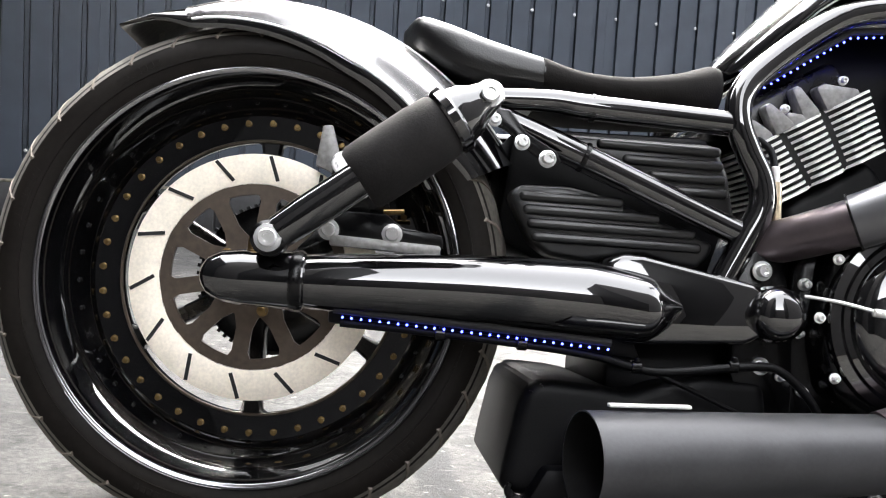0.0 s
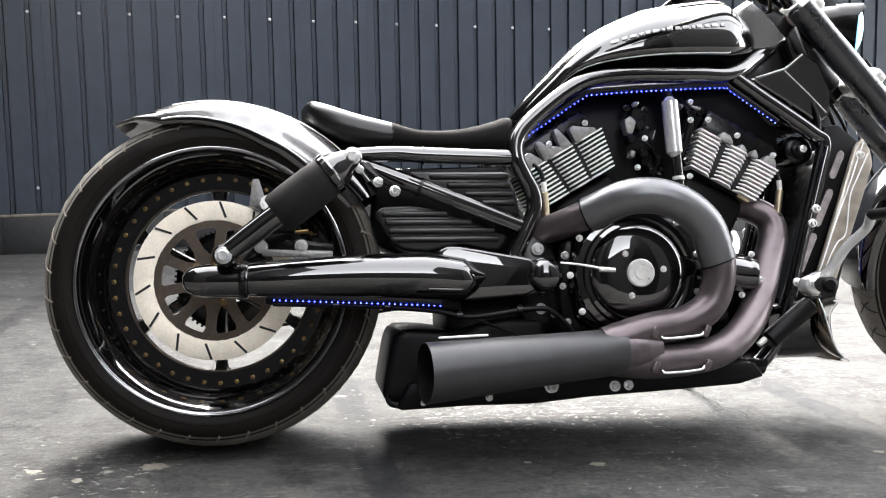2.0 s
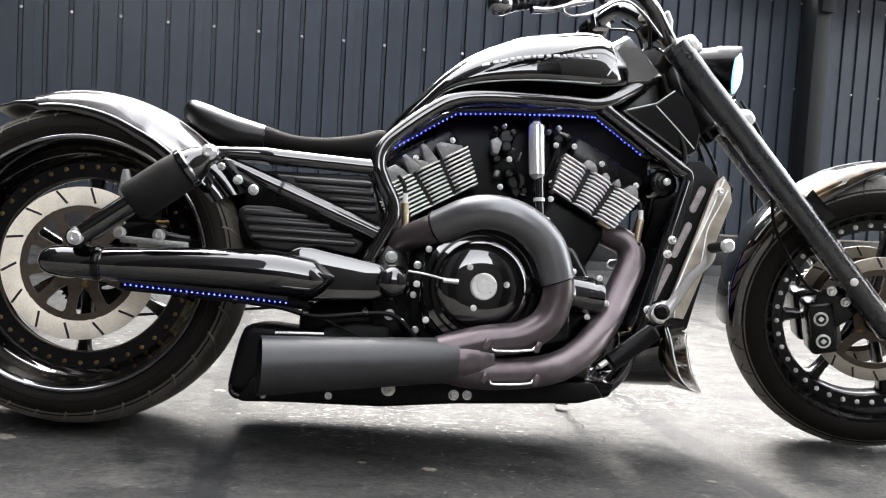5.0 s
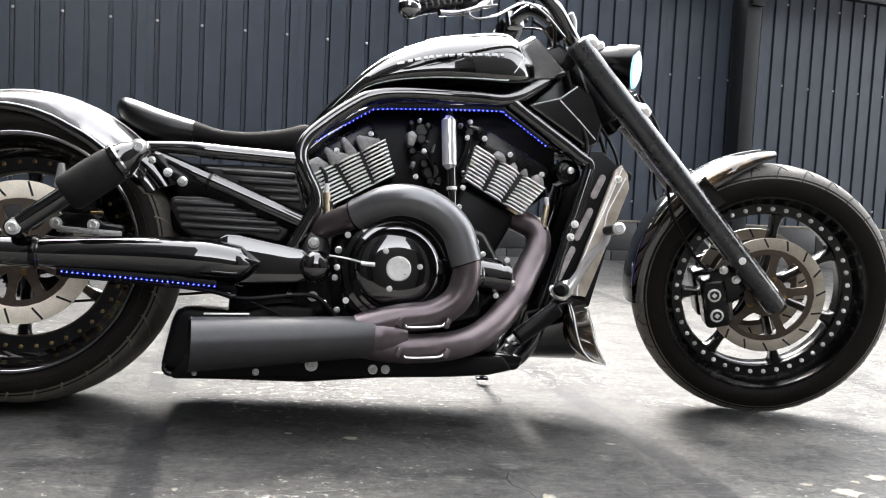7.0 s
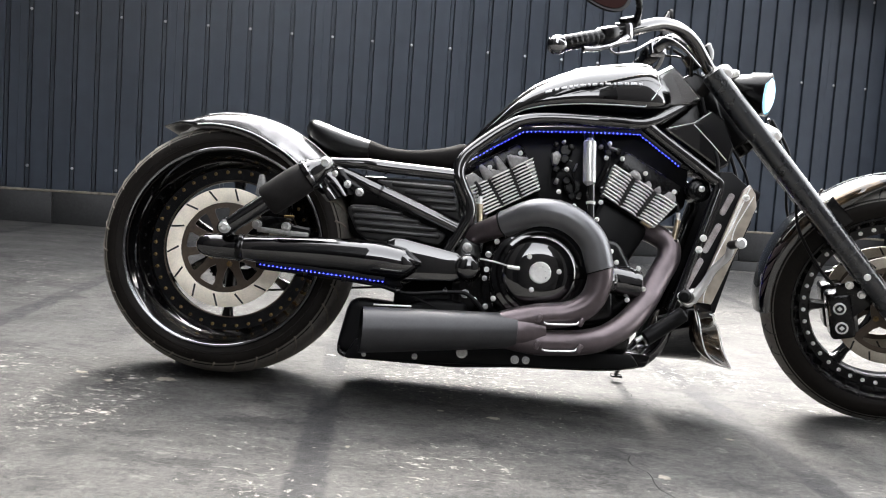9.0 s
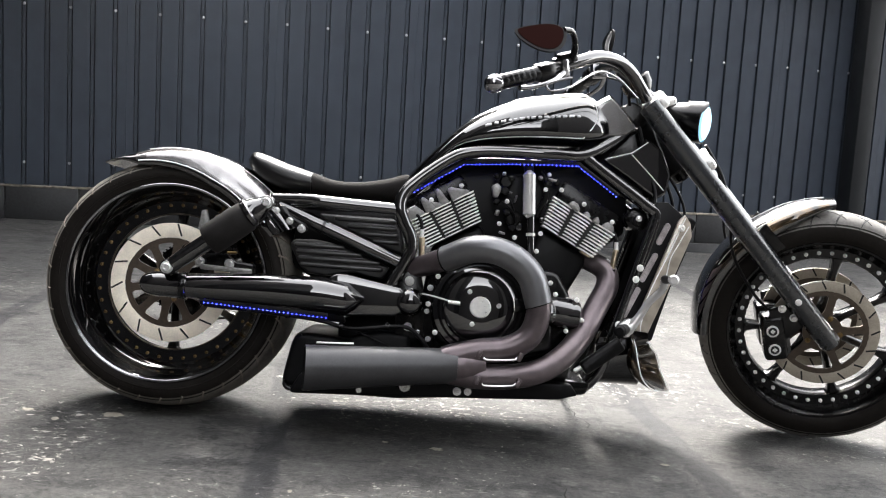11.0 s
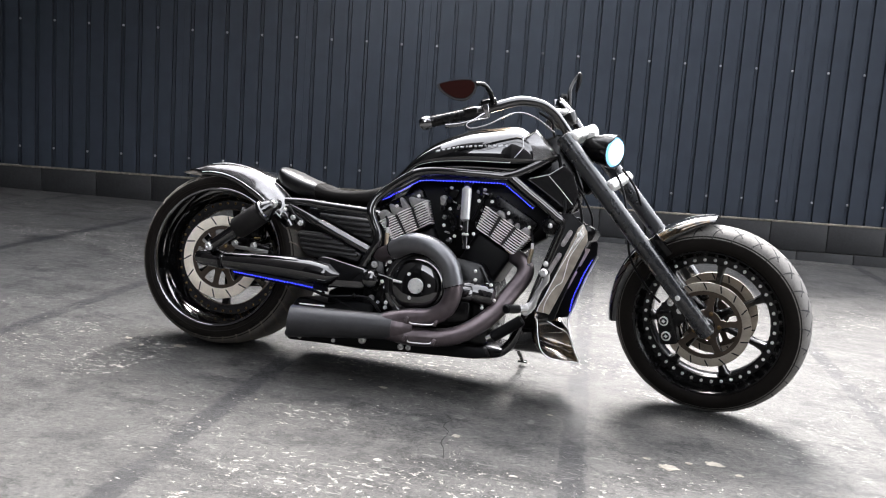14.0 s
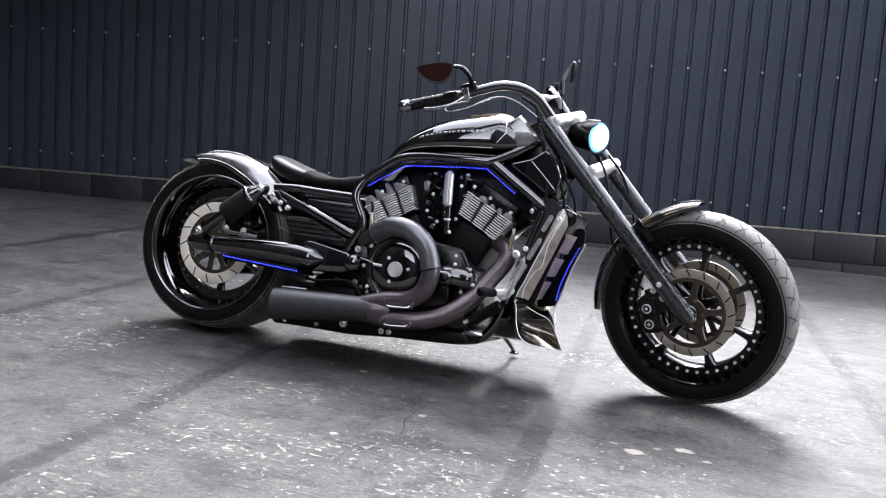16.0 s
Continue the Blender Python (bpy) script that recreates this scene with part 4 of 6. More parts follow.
for s in SIDES:
    rows = [[fender_spot(t, k, s, 0.0016) for k in np.linspace(0.04, 0.60, 26)] for t in np.linspace(0.15, 0.86, 48)]
    part("ghost_graphic", skin(bmesh.new(), rows, closed=False), SILVER, rf, "silver ghosted graphic")
    part("pinstripe", sweep([fender_spot(t, 0.04, s, 0.0022) for t in np.linspace(0.16, 0.92, 24)], 0.0017, 6, 0), STRIPE, rf)
    part("pinstripe", sweep([fender_spot(t, 0.62, s, 0.0018) for t in np.linspace(0.20, 0.95, 24)], 0.0013, 6, 0), STRIPE, rf)
    part("pinstripe", sweep([fender_spot(t, 0.05 + 0.57 * (1 - (t - 0.80) / 0.1), s) for t in np.linspace(0.80, 0.90, 8)], 0.0013, 6, 0), STRIPE, rf)

# exhaust
up_path = [(0.590, -0.125, 0.405), (0.635, -0.165, 0.418), (0.690, -0.225, 0.440), (0.762, -0.270, 0.470), (0.837, -0.283, 0.462), (0.897, -0.285, 0.417), (0.924, -0.285, 0.345), (0.909, -0.285, 0.274),
           (0.859, -0.285, 0.237), (0.790, -0.285, 0.224), (0.735, -0.285, 0.208), (0.705, -0.285, 0.197)]
exhaust = part("exhaust", sweep(up_path, [0.024, 0.027, 0.029, 0.030, 0.030, 0.030, 0.030, 0.030, 0.030, 0.031, 0.032, 0.033], 28), HEATED, bike, "dark ceramic-coated two-into-one exhaust")
part("heat_shield", sweep(up_path[2:7], [0.0325, 0.0335, 0.034, 0.034, 0.0335], 28), SHIELD, exhaust, "smooth dark heat shield")
for a_, b_ in ((up_path[2], up_path[3]), (up_path[6], up_path[5])):
    d_ = (Vector(b_) - Vector(a_)).normalized()
    part("shield_edge", lathe([(0.031, -0.0015), (0.0348, -0.0010), (0.0352, 0.0010), (0.031, 0.0020)], a_, d_, 28), SATIN, exhaust)
part("lower_pipe", sweep([(1.045, -0.055, 0.475), (1.085, -0.075, 0.462), (1.118, -0.092, 0.440), (1.122, -0.108, 0.402), (1.089, -0.140, 0.340), (1.052, -0.180, 0.276), (1.007, -0.220, 0.225), (0.952, -0.252, 0.188), (0.885, -0.278, 0.170), (0.79, -0.283, 0.163), (0.715, -0.285, 0.172)],
                         [0.026, 0.028, 0.029, 0.030, 0.030, 0.030, 0.030, 0.030, 0.030, 0.031, 0.032], 28), HEATED, exhaust, "heat-tinted lower pipe")


def muffler(stations):
    """A tapered can, cut slantwise at its mouth."""
    c0, c1 = Vector((0.725, -0.285, 0.184)), Vector((0.372, -0.290, 0.155))
    rings = []
    for t, rr in stations:
        c = c0.lerp(c1, t)
        ring = []
        for a in np.linspace(0, 2 * math.pi, 40, endpoint=False):
            slant = (-0.002 - 0.010 * math.cos(a)) if t == 1.0 else 0
            ring.append((c.x + slant, c.y + rr * math.cos(a), c.z + rr * math.sin(a)))
        rings.append(ring)
    return skin(bmesh.new(), rings, caps=False)


can = part("muffler", muffler(((-0.035, 0.0370), (-0.033, 0.0412), (-0.02, 0.0420), (0.10, 0.0435), (0.4, 0.047), (0.8, 0.0525), (1.0, 0.0550), (1.0, 0.0532))), EXHAUST, exhaust, "satin charcoal muffler with a slanted open tip", smooth=50)
part("muffler_bore", muffler(((1.0, 0.0532), (0.9, 0.051), (0.6, 0.046), (0.45, 0.010))), BORE_SHADE, can, "bore with its inner shade in the colour", smooth=50)
part("collector", sweep([(0.732, -0.285, 0.1845), (0.752, -0.285, 0.1850), (0.776, -0.285, 0.1870), (0.805, -0.285, 0.1890)], [0.0400, 0.0395, 0.0350, 0.0240], 28), HEATED, exhaust, "heat-tinted collector", smooth=60)
for z, x in ((0.209, 0.838), (0.147, 0.838)):
    part("spring", sweep([(x - 0.040, -0.314, z + 0.004), (x - 0.032, -0.319, z - 0.001), (x + 0.028, -0.319, z + 0.003), (x + 0.040, -0.314, z + 0.010)], [0.0015, 0.0026, 0.0026, 0.0015], 10), CHROME, exhaust)
    for e in (-0.052, 0.046):
        part("spring_tab", block((0.012, 0.012, 0.022), pose(x + e, -0.312, z + 0.010, 0, 25), 0.003), HEATED, exhaust)
part("muffler_clip", block((0.09, 0.012, 0.004), pose(0.44, -0.287, 0.2185, 0, -2), 0.0015), ALLOY, exhaust)
part("muffler_bolt", bolt((0.614, -0.225, 0.119), (0, -1, 0), 0.0092, 0.022), FIN, exhaust)

# oxygen sensors
for x, y, z, tilt in ((0.632, -0.142, 0.462, 0.0), (1.130, -0.110, 0.468, 0.012)):
    o2 = part("oxygen_sensor", rod((x, y, z - 0.03), (x - 0.003 + tilt, y, z + 0.03), 0.0075, 14), STEELFRAME, bike, "brass-coloured oxygen sensor with a sleeved lead")
    part("sensor_hex", rod((x, y, z - 0.036), (x, y, z - 0.022), 0.0125, 6, 0.001), SATIN, o2)
    part("sensor_tip", rod((x - 0.003 + tilt, y, z + 0.03), (x - 0.004 + tilt, y, z + 0.050), 0.0055, 12), ALLOY, o2)
    part("sensor_lead", sweep([(x - 0.004 + tilt, y, z + 0.048), (x - 0.01 + tilt, y + 0.01, z + 0.075), (x - 0.035 + tilt, y + 0.04, z + 0.10), (x - 0.05 + tilt, y + 0.07, z + 0.10)], 0.0045, 10), MATTE, o2)

# engine
case = [(0.635, 0.30), (0.650, 0.42), (0.70, 0.455), (0.80, 0.45), (0.90, 0.44), (0.985, 0.43), (1.02, 0.37), (1.035, 0.26), (1.03, 0.15), (0.98, 0.125), (0.70, 0.12), (0.64, 0.16)]
engine = part("engine", slab(case, -0.165, 0.165, 0.02, 3), SATIN, bike, "black V-twin engine with bright-edged cooling fins")
part("primary_case", slab([(0.665, 0.30), (0.675, 0.40), (0.715, 0.445), (0.80, 0.455), (0.865, 0.42), (0.905, 0.34), (0.97, 0.30), (0.975, 0.225), (0.90, 0.205), (0.74, 0.20), (0.68, 0.235)], -0.218, -0.10, 0.014, 3), SATIN, engine)
CL = Vector((0.785, -0.218, 0.328))
part("clutch_cover", lathe([(0.118, -0.02), (0.120, 0.0), (0.117, 0.006), (0.106, 0.008), (0.100, 0.004), (0.093, 0.005), (0.090, 0.016), (0.080, 0.023), (0.055, 0.029), (0.030, 0.030), (0, 0.030)], CL, (0, -1, 0), 72), GLOSS, engine, "gloss black domed clutch cover")
part("clutch_badge", lathe([(0.0265, 0.030), (0.0265, 0.034), (0.024, 0.0365), (0.013, 0.0362), (0.0125, 0.038), (0, 0.038)], CL, (0, -1, 0), 40), ALLOY, engine, "knurled silver badge")
for k in range(3):
    a = radians(8 + 120 * k)
    part("cover_bolt", bolt(CL + Vector((0.046 * math.cos(a), -0.0285, 0.046 * math.sin(a))), (0, -1, 0), 0.0042, 0.007), FIN, engine)
for k in range(9):
    a = radians(-50 + 33 * k)
    part("cover_bolt", bolt(Vector((0.785 + 0.128 * math.cos(a), -0.218, 0.328 + 0.128 * math.sin(a))), (0, -1, 0), 0.0045, 0.009), FIN, engine)
part("clutch_lever", slab([(0.852, 0.362), (0.905, 0.350), (0.900, 0.322), (0.865, 0.318)], -0.236, -0.214, 0.005), SATIN, engine)
part("starter_motor", rod((0.905, -0.205, 0.322), (0.975, -0.205, 0.322), 0.030, 28, 0.008), GLOSS, engine)
part("drain_line", sweep([(0.640, -0.215, 0.350), (0.675, -0.235, 0.345), (0.715, -0.248, 0.336)], 0.0022, 8), CHROME, engine)
part("line_end", rod((0.705, -0.250, 0.336), (0.735, -0.252, 0.334), 0.0048, 12), ALLOY, engine)


def cylinder(foot, tilt, forward):
    """One finned cylinder and its head, leaning by tilt degrees from upright; fins square to its axis."""
    ax = Vector((math.sin(radians(tilt)), 0, math.cos(radians(tilt))))
    fl = Vector((ax.z, 0, -ax.x))
    frame_m = Matrix((fl, (0, 1, 0), ax)).transposed().to_4x4()
    base = Matrix.Translation(foot) @ frame_m
    part("cylinder_barrel", block((0.150, 0.20, 0.17), base @ pose(0, 0, 0.07), 0.02, 3), MATTE, engine)
    part("cylinder_core", block((0.150, 0.232, 0.086), base @ pose(0, 0, 0.198), 0.01, 2), GROOVE_DARK, engine)
    for i in range(10):
        z = 0.158 + 0.0086 * i
        w = 0.188 - 0.0035 * (9 - i)
        fin = bmesh.new()
        n = 12
        rings = []
        for k in range(n + 1):
            x = -w / 2 + w * k / n
            dip = (0.017 if forward < 0 else 0.019) if k in (4, 8) else 0.0
            rings.append([(x, -0.128 + dip, z - 0.0017), (x, 0.128 - dip, z - 0.0017), (x, 0.128 - dip, z + 0.0017), (x, -0.128 + dip, z + 0.0017)])
        skin(fin, rings)
        bmesh.ops.transform(fin, matrix=base, verts=fin.verts)
        part("cooling_fin", fin, FIN, engine)
    part("cylinder_head", block((0.176, 0.20, 0.060), base @ pose(0, 0, 0.262), 0.012, 2), SATIN, engine)
    # towers cast on the head: x of the foot's ends, x of the top's ends, height
    rear_towers = ((-0.090, -0.046, -0.086, -0.058, 0.030), (-0.042, -0.014, -0.040, -0.028, 0.040), (-0.014, 0.004, -0.020, -0.010, 0.018), (0.000, 0.024, 0.004, 0.016, 0.044), (0.034, 0.084, 0.034, 0.050, 0.032))
    front_towers = ((-0.052, -0.016, -0.046, -0.026, 0.016), (-0.004, 0.016, 0.000, 0.008, 0.012), (0.026, 0.044, 0.030, 0.036, 0.015), (0.052, 0.088, 0.060, 0.080, 0.018))
    for a, b, c, d, h in rear_towers if forward < 0 else front_towers:
        tower = slab([(a, 0.236), (c, 0.238 + h * 0.9), (c + 0.003, 0.238 + h), (d - 0.003, 0.238 + h), (d, 0.238 + h * 0.9), (b, 0.244), (b, 0.236)], -0.124, -0.100, 0.0025, 2)
        bmesh.ops.transform(tower, matrix=base, verts=tower.verts)
        part("head_tower", tower, CAST, engine, "cast aluminium head tower")
    for x in (-0.085, -0.015, 0.072):
        part("head_bolt", bolt(base @ Vector((x, -0.118, 0.262)), -Vector((0, 1, 0)), 0.0042, 0.010), FIN, engine)
    return base


cylinder(Vector((0.790, 0.0, 0.372)), -30, -1)
cylinder(Vector((0.935, 0.0, 0.372)), 28, 1)
part("exhaust_flange", block((0.030, 0.050, 0.022), pose(1.062, -0.085, 0.487, 0, 28), 0.004), STEELFRAME, engine, "brass-coloured exhaust clamp")
part("starter_cover", lathe([(0, -0.060), (0.030, -0.058), (0.038, -0.050), (0.040, -0.035), (0.040, 0.030), (0.037, 0.034), (0.037, 0.044), (0.033, 0.054), (0.020, 0.060), (0, 0.061)], (0.985, -0.180, 0.326), (1, 0, -0.08), 36), GLOSS, engine, "gloss black starter cover")
for x, z in ((0.975, 0.372), (1.030, 0.362), (1.046, 0.312), (1.008, 0.282)):
    part("engine_bolt", bolt((x, -0.196, z), (0, -1, 0), 0.0042, 0.010), FIN, engine)
# intake between the cylinders
part("breather_tube", rod((0.8935, -0.137, 0.686), (0.901, -0.140, 0.562), 0.0170, 28, 0.0105), CHROME, engine, "polished breather canister")
part("breather_hose", sweep([(0.904, -0.138, 0.580), (0.908, -0.140, 0.52), (0.912, -0.142, 0.470)], 0.0105, 16), GLOSS, engine)
part("breather_hose", sweep([(0.894, -0.130, 0.676), (0.893, -0.115, 0.698), (0.893, -0.08, 0.710)], 0.013, 16), MATTE, engine)
part("intake_body", block((0.13, 0.12, 0.11), pose(0.865, 0.0, 0.62), 0.02, 3), SATIN, engine)
part("airbox", loft_x(dense([(0.62, 0.04, 0.50, 0.60, 0.6), (0.68, 0.075, 0.46, 0.690, 0.6), (0.76, 0.080, 0.43, 0.722, 0.6), (0.95, 0.080, 0.43, 0.730, 0.6), (1.06, 0.070, 0.46, 0.735, 0.6), (1.17, 0.045, 0.54, 0.70, 0.6)]), 20), MATTE, bike, "matte black airbox under the tank")
part("frame_neck", slab([(1.05, 0.735), (1.09, 0.86), (1.17, 0.905), (1.215, 0.88), (1.285, 0.72), (1.24, 0.63), (1.15, 0.64)], -0.055, 0.055, 0.012, 2), SATIN, bike)
for x, y, z, r, h in ((0.835, -0.10, 0.63, 0.012, 0.03), (0.815, -0.105, 0.60, 0.009, 0.03), (0.845, -0.10, 0.575, 0.011, 0.025), (0.945, -0.10, 0.655, 0.010, 0.03), (0.86, -0.11, 0.535, 0.010, 0.02)):
    part("engine_fitting", rod((x, y, z), (x, y - h, z), r, 14, 0.003), SATIN, engine)
for x, y, z in ((0.826, -0.128, 0.543), (0.842, -0.130, 0.602), (0.868, -0.128, 0.51), (0.935, -0.13, 0.525), (0.94, -0.13, 0.64), (0.925, -0.15, 0.478), (0.70, -0.150, 0.46), (1.01, -0.167, 0.36), (1.02, -0.167, 0.30), (0.965, -0.165, 0.40), (1.01, -0.166, 0.225)):
    part("engine_bolt", bolt((x, y, z), (0, -1, 0), 0.0042, 0.010), FIN, engine)
for x, z, r, h, mat in ((0.812, 0.668, 0.008, 0.020, SATIN), (0.832, 0.676, 0.005, 0.026, ALLOY), (0.852, 0.664, 0.009, 0.016, SATIN), (0.928, 0.672, 0.006, 0.022, CAST), (0.950, 0.682, 0.006, 0.020, FIN), (0.972, 0.664, 0.010, 0.014, SATIN),
                        (0.880, 0.540, 0.012, 0.020, GLOSS), (0.846, 0.492, 0.014, 0.018, GLOSS), (0.940, 0.560, 0.010, 0.018, GLOSS)):
    part("engine_fitting", lathe([(0, h), (r * 0.45, h), (r * 0.5, h * 0.7), (r * 0.85, h * 0.65), (r, h * 0.4), (r, 0)], (x, -0.098, z), (0, -1, 0), 16), mat, engine)
part("hose_clamp", lathe([(0.0108, -0.004), (0.0122, -0.003), (0.0122, 0.003), (0.0108, 0.004)], (0.908, -0.140, 0.520), (0.05, 0, -1), 20), ALLOY, engine)
part("spark_cover", slab([(0.800, 0.640), (0.815, 0.648), (0.826, 0.636), (0.818, 0.612), (0.806, 0.612)], -0.13, -0.10, 0.003), CAST, engine)
part("coil_body", rod((0.838, -0.085, 0.655), (0.838, -0.105, 0.655), 0.017, 20, 0.004), SATIN, engine)
part("throttle_body", rod((0.862, -0.08, 0.560), (0.862, -0.118, 0.560), 0.022, 20, 0.005), SATIN, engine)
for x, z, dx, dz in ((0.846, 0.628, 0.020, 0.004), (0.866, 0.612, 0.004, 0.020), (0.942, 0.612, 0.014, 0.010), (0.958, 0.668, 0.022, 0.006), (0.820, 0.572, 0.010, 0.014), (0.836, 0.520, 0.016, 0.006)):
    part("engine_fitting", block((dx, 0.024, dz), pose(x, -0.108, z, 0, 15), 0.002), CAST, engine)
part("coolant_hose", sweep([(0.930, -0.095, 0.690), (0.945, -0.112, 0.655), (0.940, -0.115, 0.610), (0.922, -0.105, 0.570)], 0.008, 12), MATTE, engine)
for i, y in enumerate((-0.125, -0.12)):
    part("ignition_lead", sweep([(0.83 + 0.01 * i, y, 0.60), (0.85, y - 0.012, 0.585 + 0.02 * i), (0.866, y, 0.56), (0.862, y + 0.02, 0.53)], 0.0028, 8), MATTE, engine)

# led strips
DIODE = bmesh.new()
bmesh.ops.create_icosphere(DIODE, subdivisions=1, radius=0.0016)
DIODE = finish(DIODE)
diode_mesh = bpy.data.meshes.new("led")
DIODE.to_mesh(diode_mesh)
DIODE.free()
diode_mesh.materials.append(LED)


def leds(path, step, shift=(0, -0.0005, 0.0078)):
    """A dark tape with small lamps along it."""
    strip = part("led_tape", sweep([tuple(a + b for a, b in zip(q, shift)) for q in path], 0.0045, 8), GROOVE_DARK, bike, "row of small glowing blue lamps")
    pts = smooth_path(path, 150)
    gone, last = 0.0, pts[0]
    for q in pts:
        gone += (q - last).length
        last = q
        if gone >= step:
            gone -= step
            ob = new("led", diode_mesh)
            ob.parent = strip
            ob.matrix_local = Matrix.Translation(q)


leds([(0.592, -0.140, 0.600), (0.66, -0.135, 0.646), (0.715, -0.132, 0.682), (0.74, -0.131, 0.690), (0.87, -0.130, 0.700), (1.012, -0.128, 0.707), (1.03, -0.127, 0.700), (1.132, -0.125, 0.632)], 0.0105)
leds([(0.092, -0.216, 0.289), (0.20, -0.219, 0.2835), (0.30, -0.222, 0.2785), (0.41, -0.225, 0.2725)], 0.0105)
leds([(1.330, 0.114, 0.494), (1.311, 0.114, 0.450), (1.294, 0.114, 0.404), (1.276, 0.114, 0.345), (1.268, 0.114, 0.290)], 0.0105, (0.002, 0.0065, 0))

# cables along the swingarm
cable = part("brake_hose", sweep([(0.10, -0.20, 0.282), (0.20, -0.205, 0.278), (0.32, -0.21, 0.271), (0.40, -0.21, 0.263), (0.47, -0.212, 0.250), (0.58, -0.212, 0.263), (0.62, -0.212, 0.258), (0.66, -0.212, 0.22), (0.67, -0.20, 0.19)], 0.0052, 10), MATTE, bike, "black brake hose with clips")
for x, z in ((0.215, 0.277), (0.31, 0.272), (0.445, 0.254), (0.56, 0.262)):
    part("clip", rod((x - 0.006, -0.21, z), (x + 0.006, -0.21, z), 0.0078, 12, 0.001), SATIN, cable)
    part("clip_screw", rod((x, -0.215, z + 0.006), (x, -0.215, z + 0.011), 0.003, 10), SATIN, cable)
part("cable", sweep([(0.47, -0.19, 0.248), (0.53, -0.19, 0.225), (0.60, -0.185, 0.195), (0.64, -0.17, 0.17)], 0.003, 8), MATTE, bike)
part("pivot_plate", slab([(0.575, 0.39), (0.60, 0.405), (0.635, 0.395), (0.65, 0.33), (0.655, 0.20), (0.60, 0.19), (0.575, 0.25)], -0.165, -0.150, 0.004), SATIN, bike)
for x, z, r in ((0.606, 0.378, 0.0085), (0.610, 0.262, 0.0075), (0.655, 0.305, 0.0045), (0.66, 0.365, 0.0055), (0.635, 0.25, 0.004), (0.663, 0.235, 0.005)):
    part("frame_bolt", bolt((x, -0.168, z), (0, -1, 0), r, 0.014), CHROME, bike)

# belly: oil tank, rails, stand
part("oil_tank", slab([(0.300, 0.092), (0.303, 0.120), (0.312, 0.170), (0.320, 0.210), (0.332, 0.226), (0.350, 0.230), (0.415, 0.226), (0.450, 0.218), (0.480, 0.232), (0.540, 0.246), (0.62, 0.244), (0.64, 0.10), (0.36, 0.085)], -0.170, 0.150, 0.016, 4), MATTE, bike, "matte black tank under the swingarm")
rail = part("belly_rail", slab([(0.325, 0.082), (0.335, 0.078), (0.55, 0.086), (0.80, 0.097), (1.00, 0.108), (1.05, 0.122), (1.03, 0.150), (0.98, 0.150), (0.62, 0.140), (0.35, 0.128)], -0.20, -0.15, 0.006), MATTE, bike, "black lower frame rail and bracket")
for x, z, r in ((0.375, 0.092, 0.004), (0.50, 0.098, 0.005), (0.745, 0.112, 0.0072), (0.772, 0.113, 0.0066)):
    part("rail_bolt", bolt((x, -0.2, z), (0, -1, 0), r, 0.012), CHROME, rail)
part("rail_hook", sweep([(0.335, -0.175, 0.084), (0.318, -0.176, 0.088), (0.310, -0.176, 0.097), (0.312, -0.176, 0.106)], [0.006, 0.006, 0.005, 0.004], 10), SATIN, rail)
part("belly_pan", slab([(0.34, 0.075), (0.60, 0.075), (1.08, 0.118), (1.09, 0.15), (0.95, 0.16), (0.40, 0.13)], -0.148, 0.15, 0.01, 2), SATIN, bike)
part("side_stand", sweep([(1.08, 0.13, 0.140), (1.085, 0.22, 0.110), (1.09, 0.32, 0.066)], [0.009, 0.008, 0.0065], 12), SATIN, bike)
part("stand_foot", block((0.034, 0.024, 0.007), pose(1.092, 0.328, 0.060, 8), 0.002), SATIN, bike)

# wiring and hoses round the steering neck
for i, path in enumerate((((1.205, -0.060, 0.800), (1.262, -0.072, 0.700), (1.292, -0.078, 0.610), (1.286, -0.080, 0.520), (1.262, -0.080, 0.470)),
                          ((1.225, -0.050, 0.770), (1.290, -0.058, 0.690), (1.325, -0.060, 0.620), (1.318, -0.060, 0.560), (1.280, -0.055, 0.520)),
                          ((1.185, -0.070, 0.830), (1.215, -0.085, 0.720), (1.232, -0.105, 0.650), (1.222, -0.110, 0.590)))):
    part("wiring_hose", sweep(path, (0.0048, 0.0038, 0.0055)[i], 10), MATTE, bike)

# horn knob
part("horn", lathe([(0.030, -0.06), (0.032, -0.01), (0.030, 0.0), (0.024, 0.004), (0.018, 0.004), (0.0175, 0.008), (0.011, 0.009), (0.011, 0.014), (0.008, 0.016), (0, 0.016)], (1.192, -0.095, 0.584), (0, -1, 0), 32), SATIN, bike, "round black horn with a chrome boss")
part("horn_boss", lathe([(0.0085, 0.014), (0.0085, 0.020), (0.006, 0.022), (0, 0.022)], (1.192, -0.095, 0.584), (0, -1, 0), 16), CHROME, bike)

# radiator with side shrouds and chin scoop
RIM_OUT = ((1.184, 0.156, 0.292), (1.194, 0.164, 0.250), (1.202, 0.170, 0.208), (1.215, 0.170, 0.172), (1.240, 0.158, 0.149), (1.278, 0.112, 0.138), (1.332, 0.0, 0.127))
RIM_IN = ((1.224, 0.156, 0.290), (1.232, 0.150, 0.262), (1.252, 0.098, 0.246), (1.277, 0.044, 0.230), (1.293, 0.016, 0.204), (1.307, 0.004, 0.172), (1.332, 0.0, 0.127))


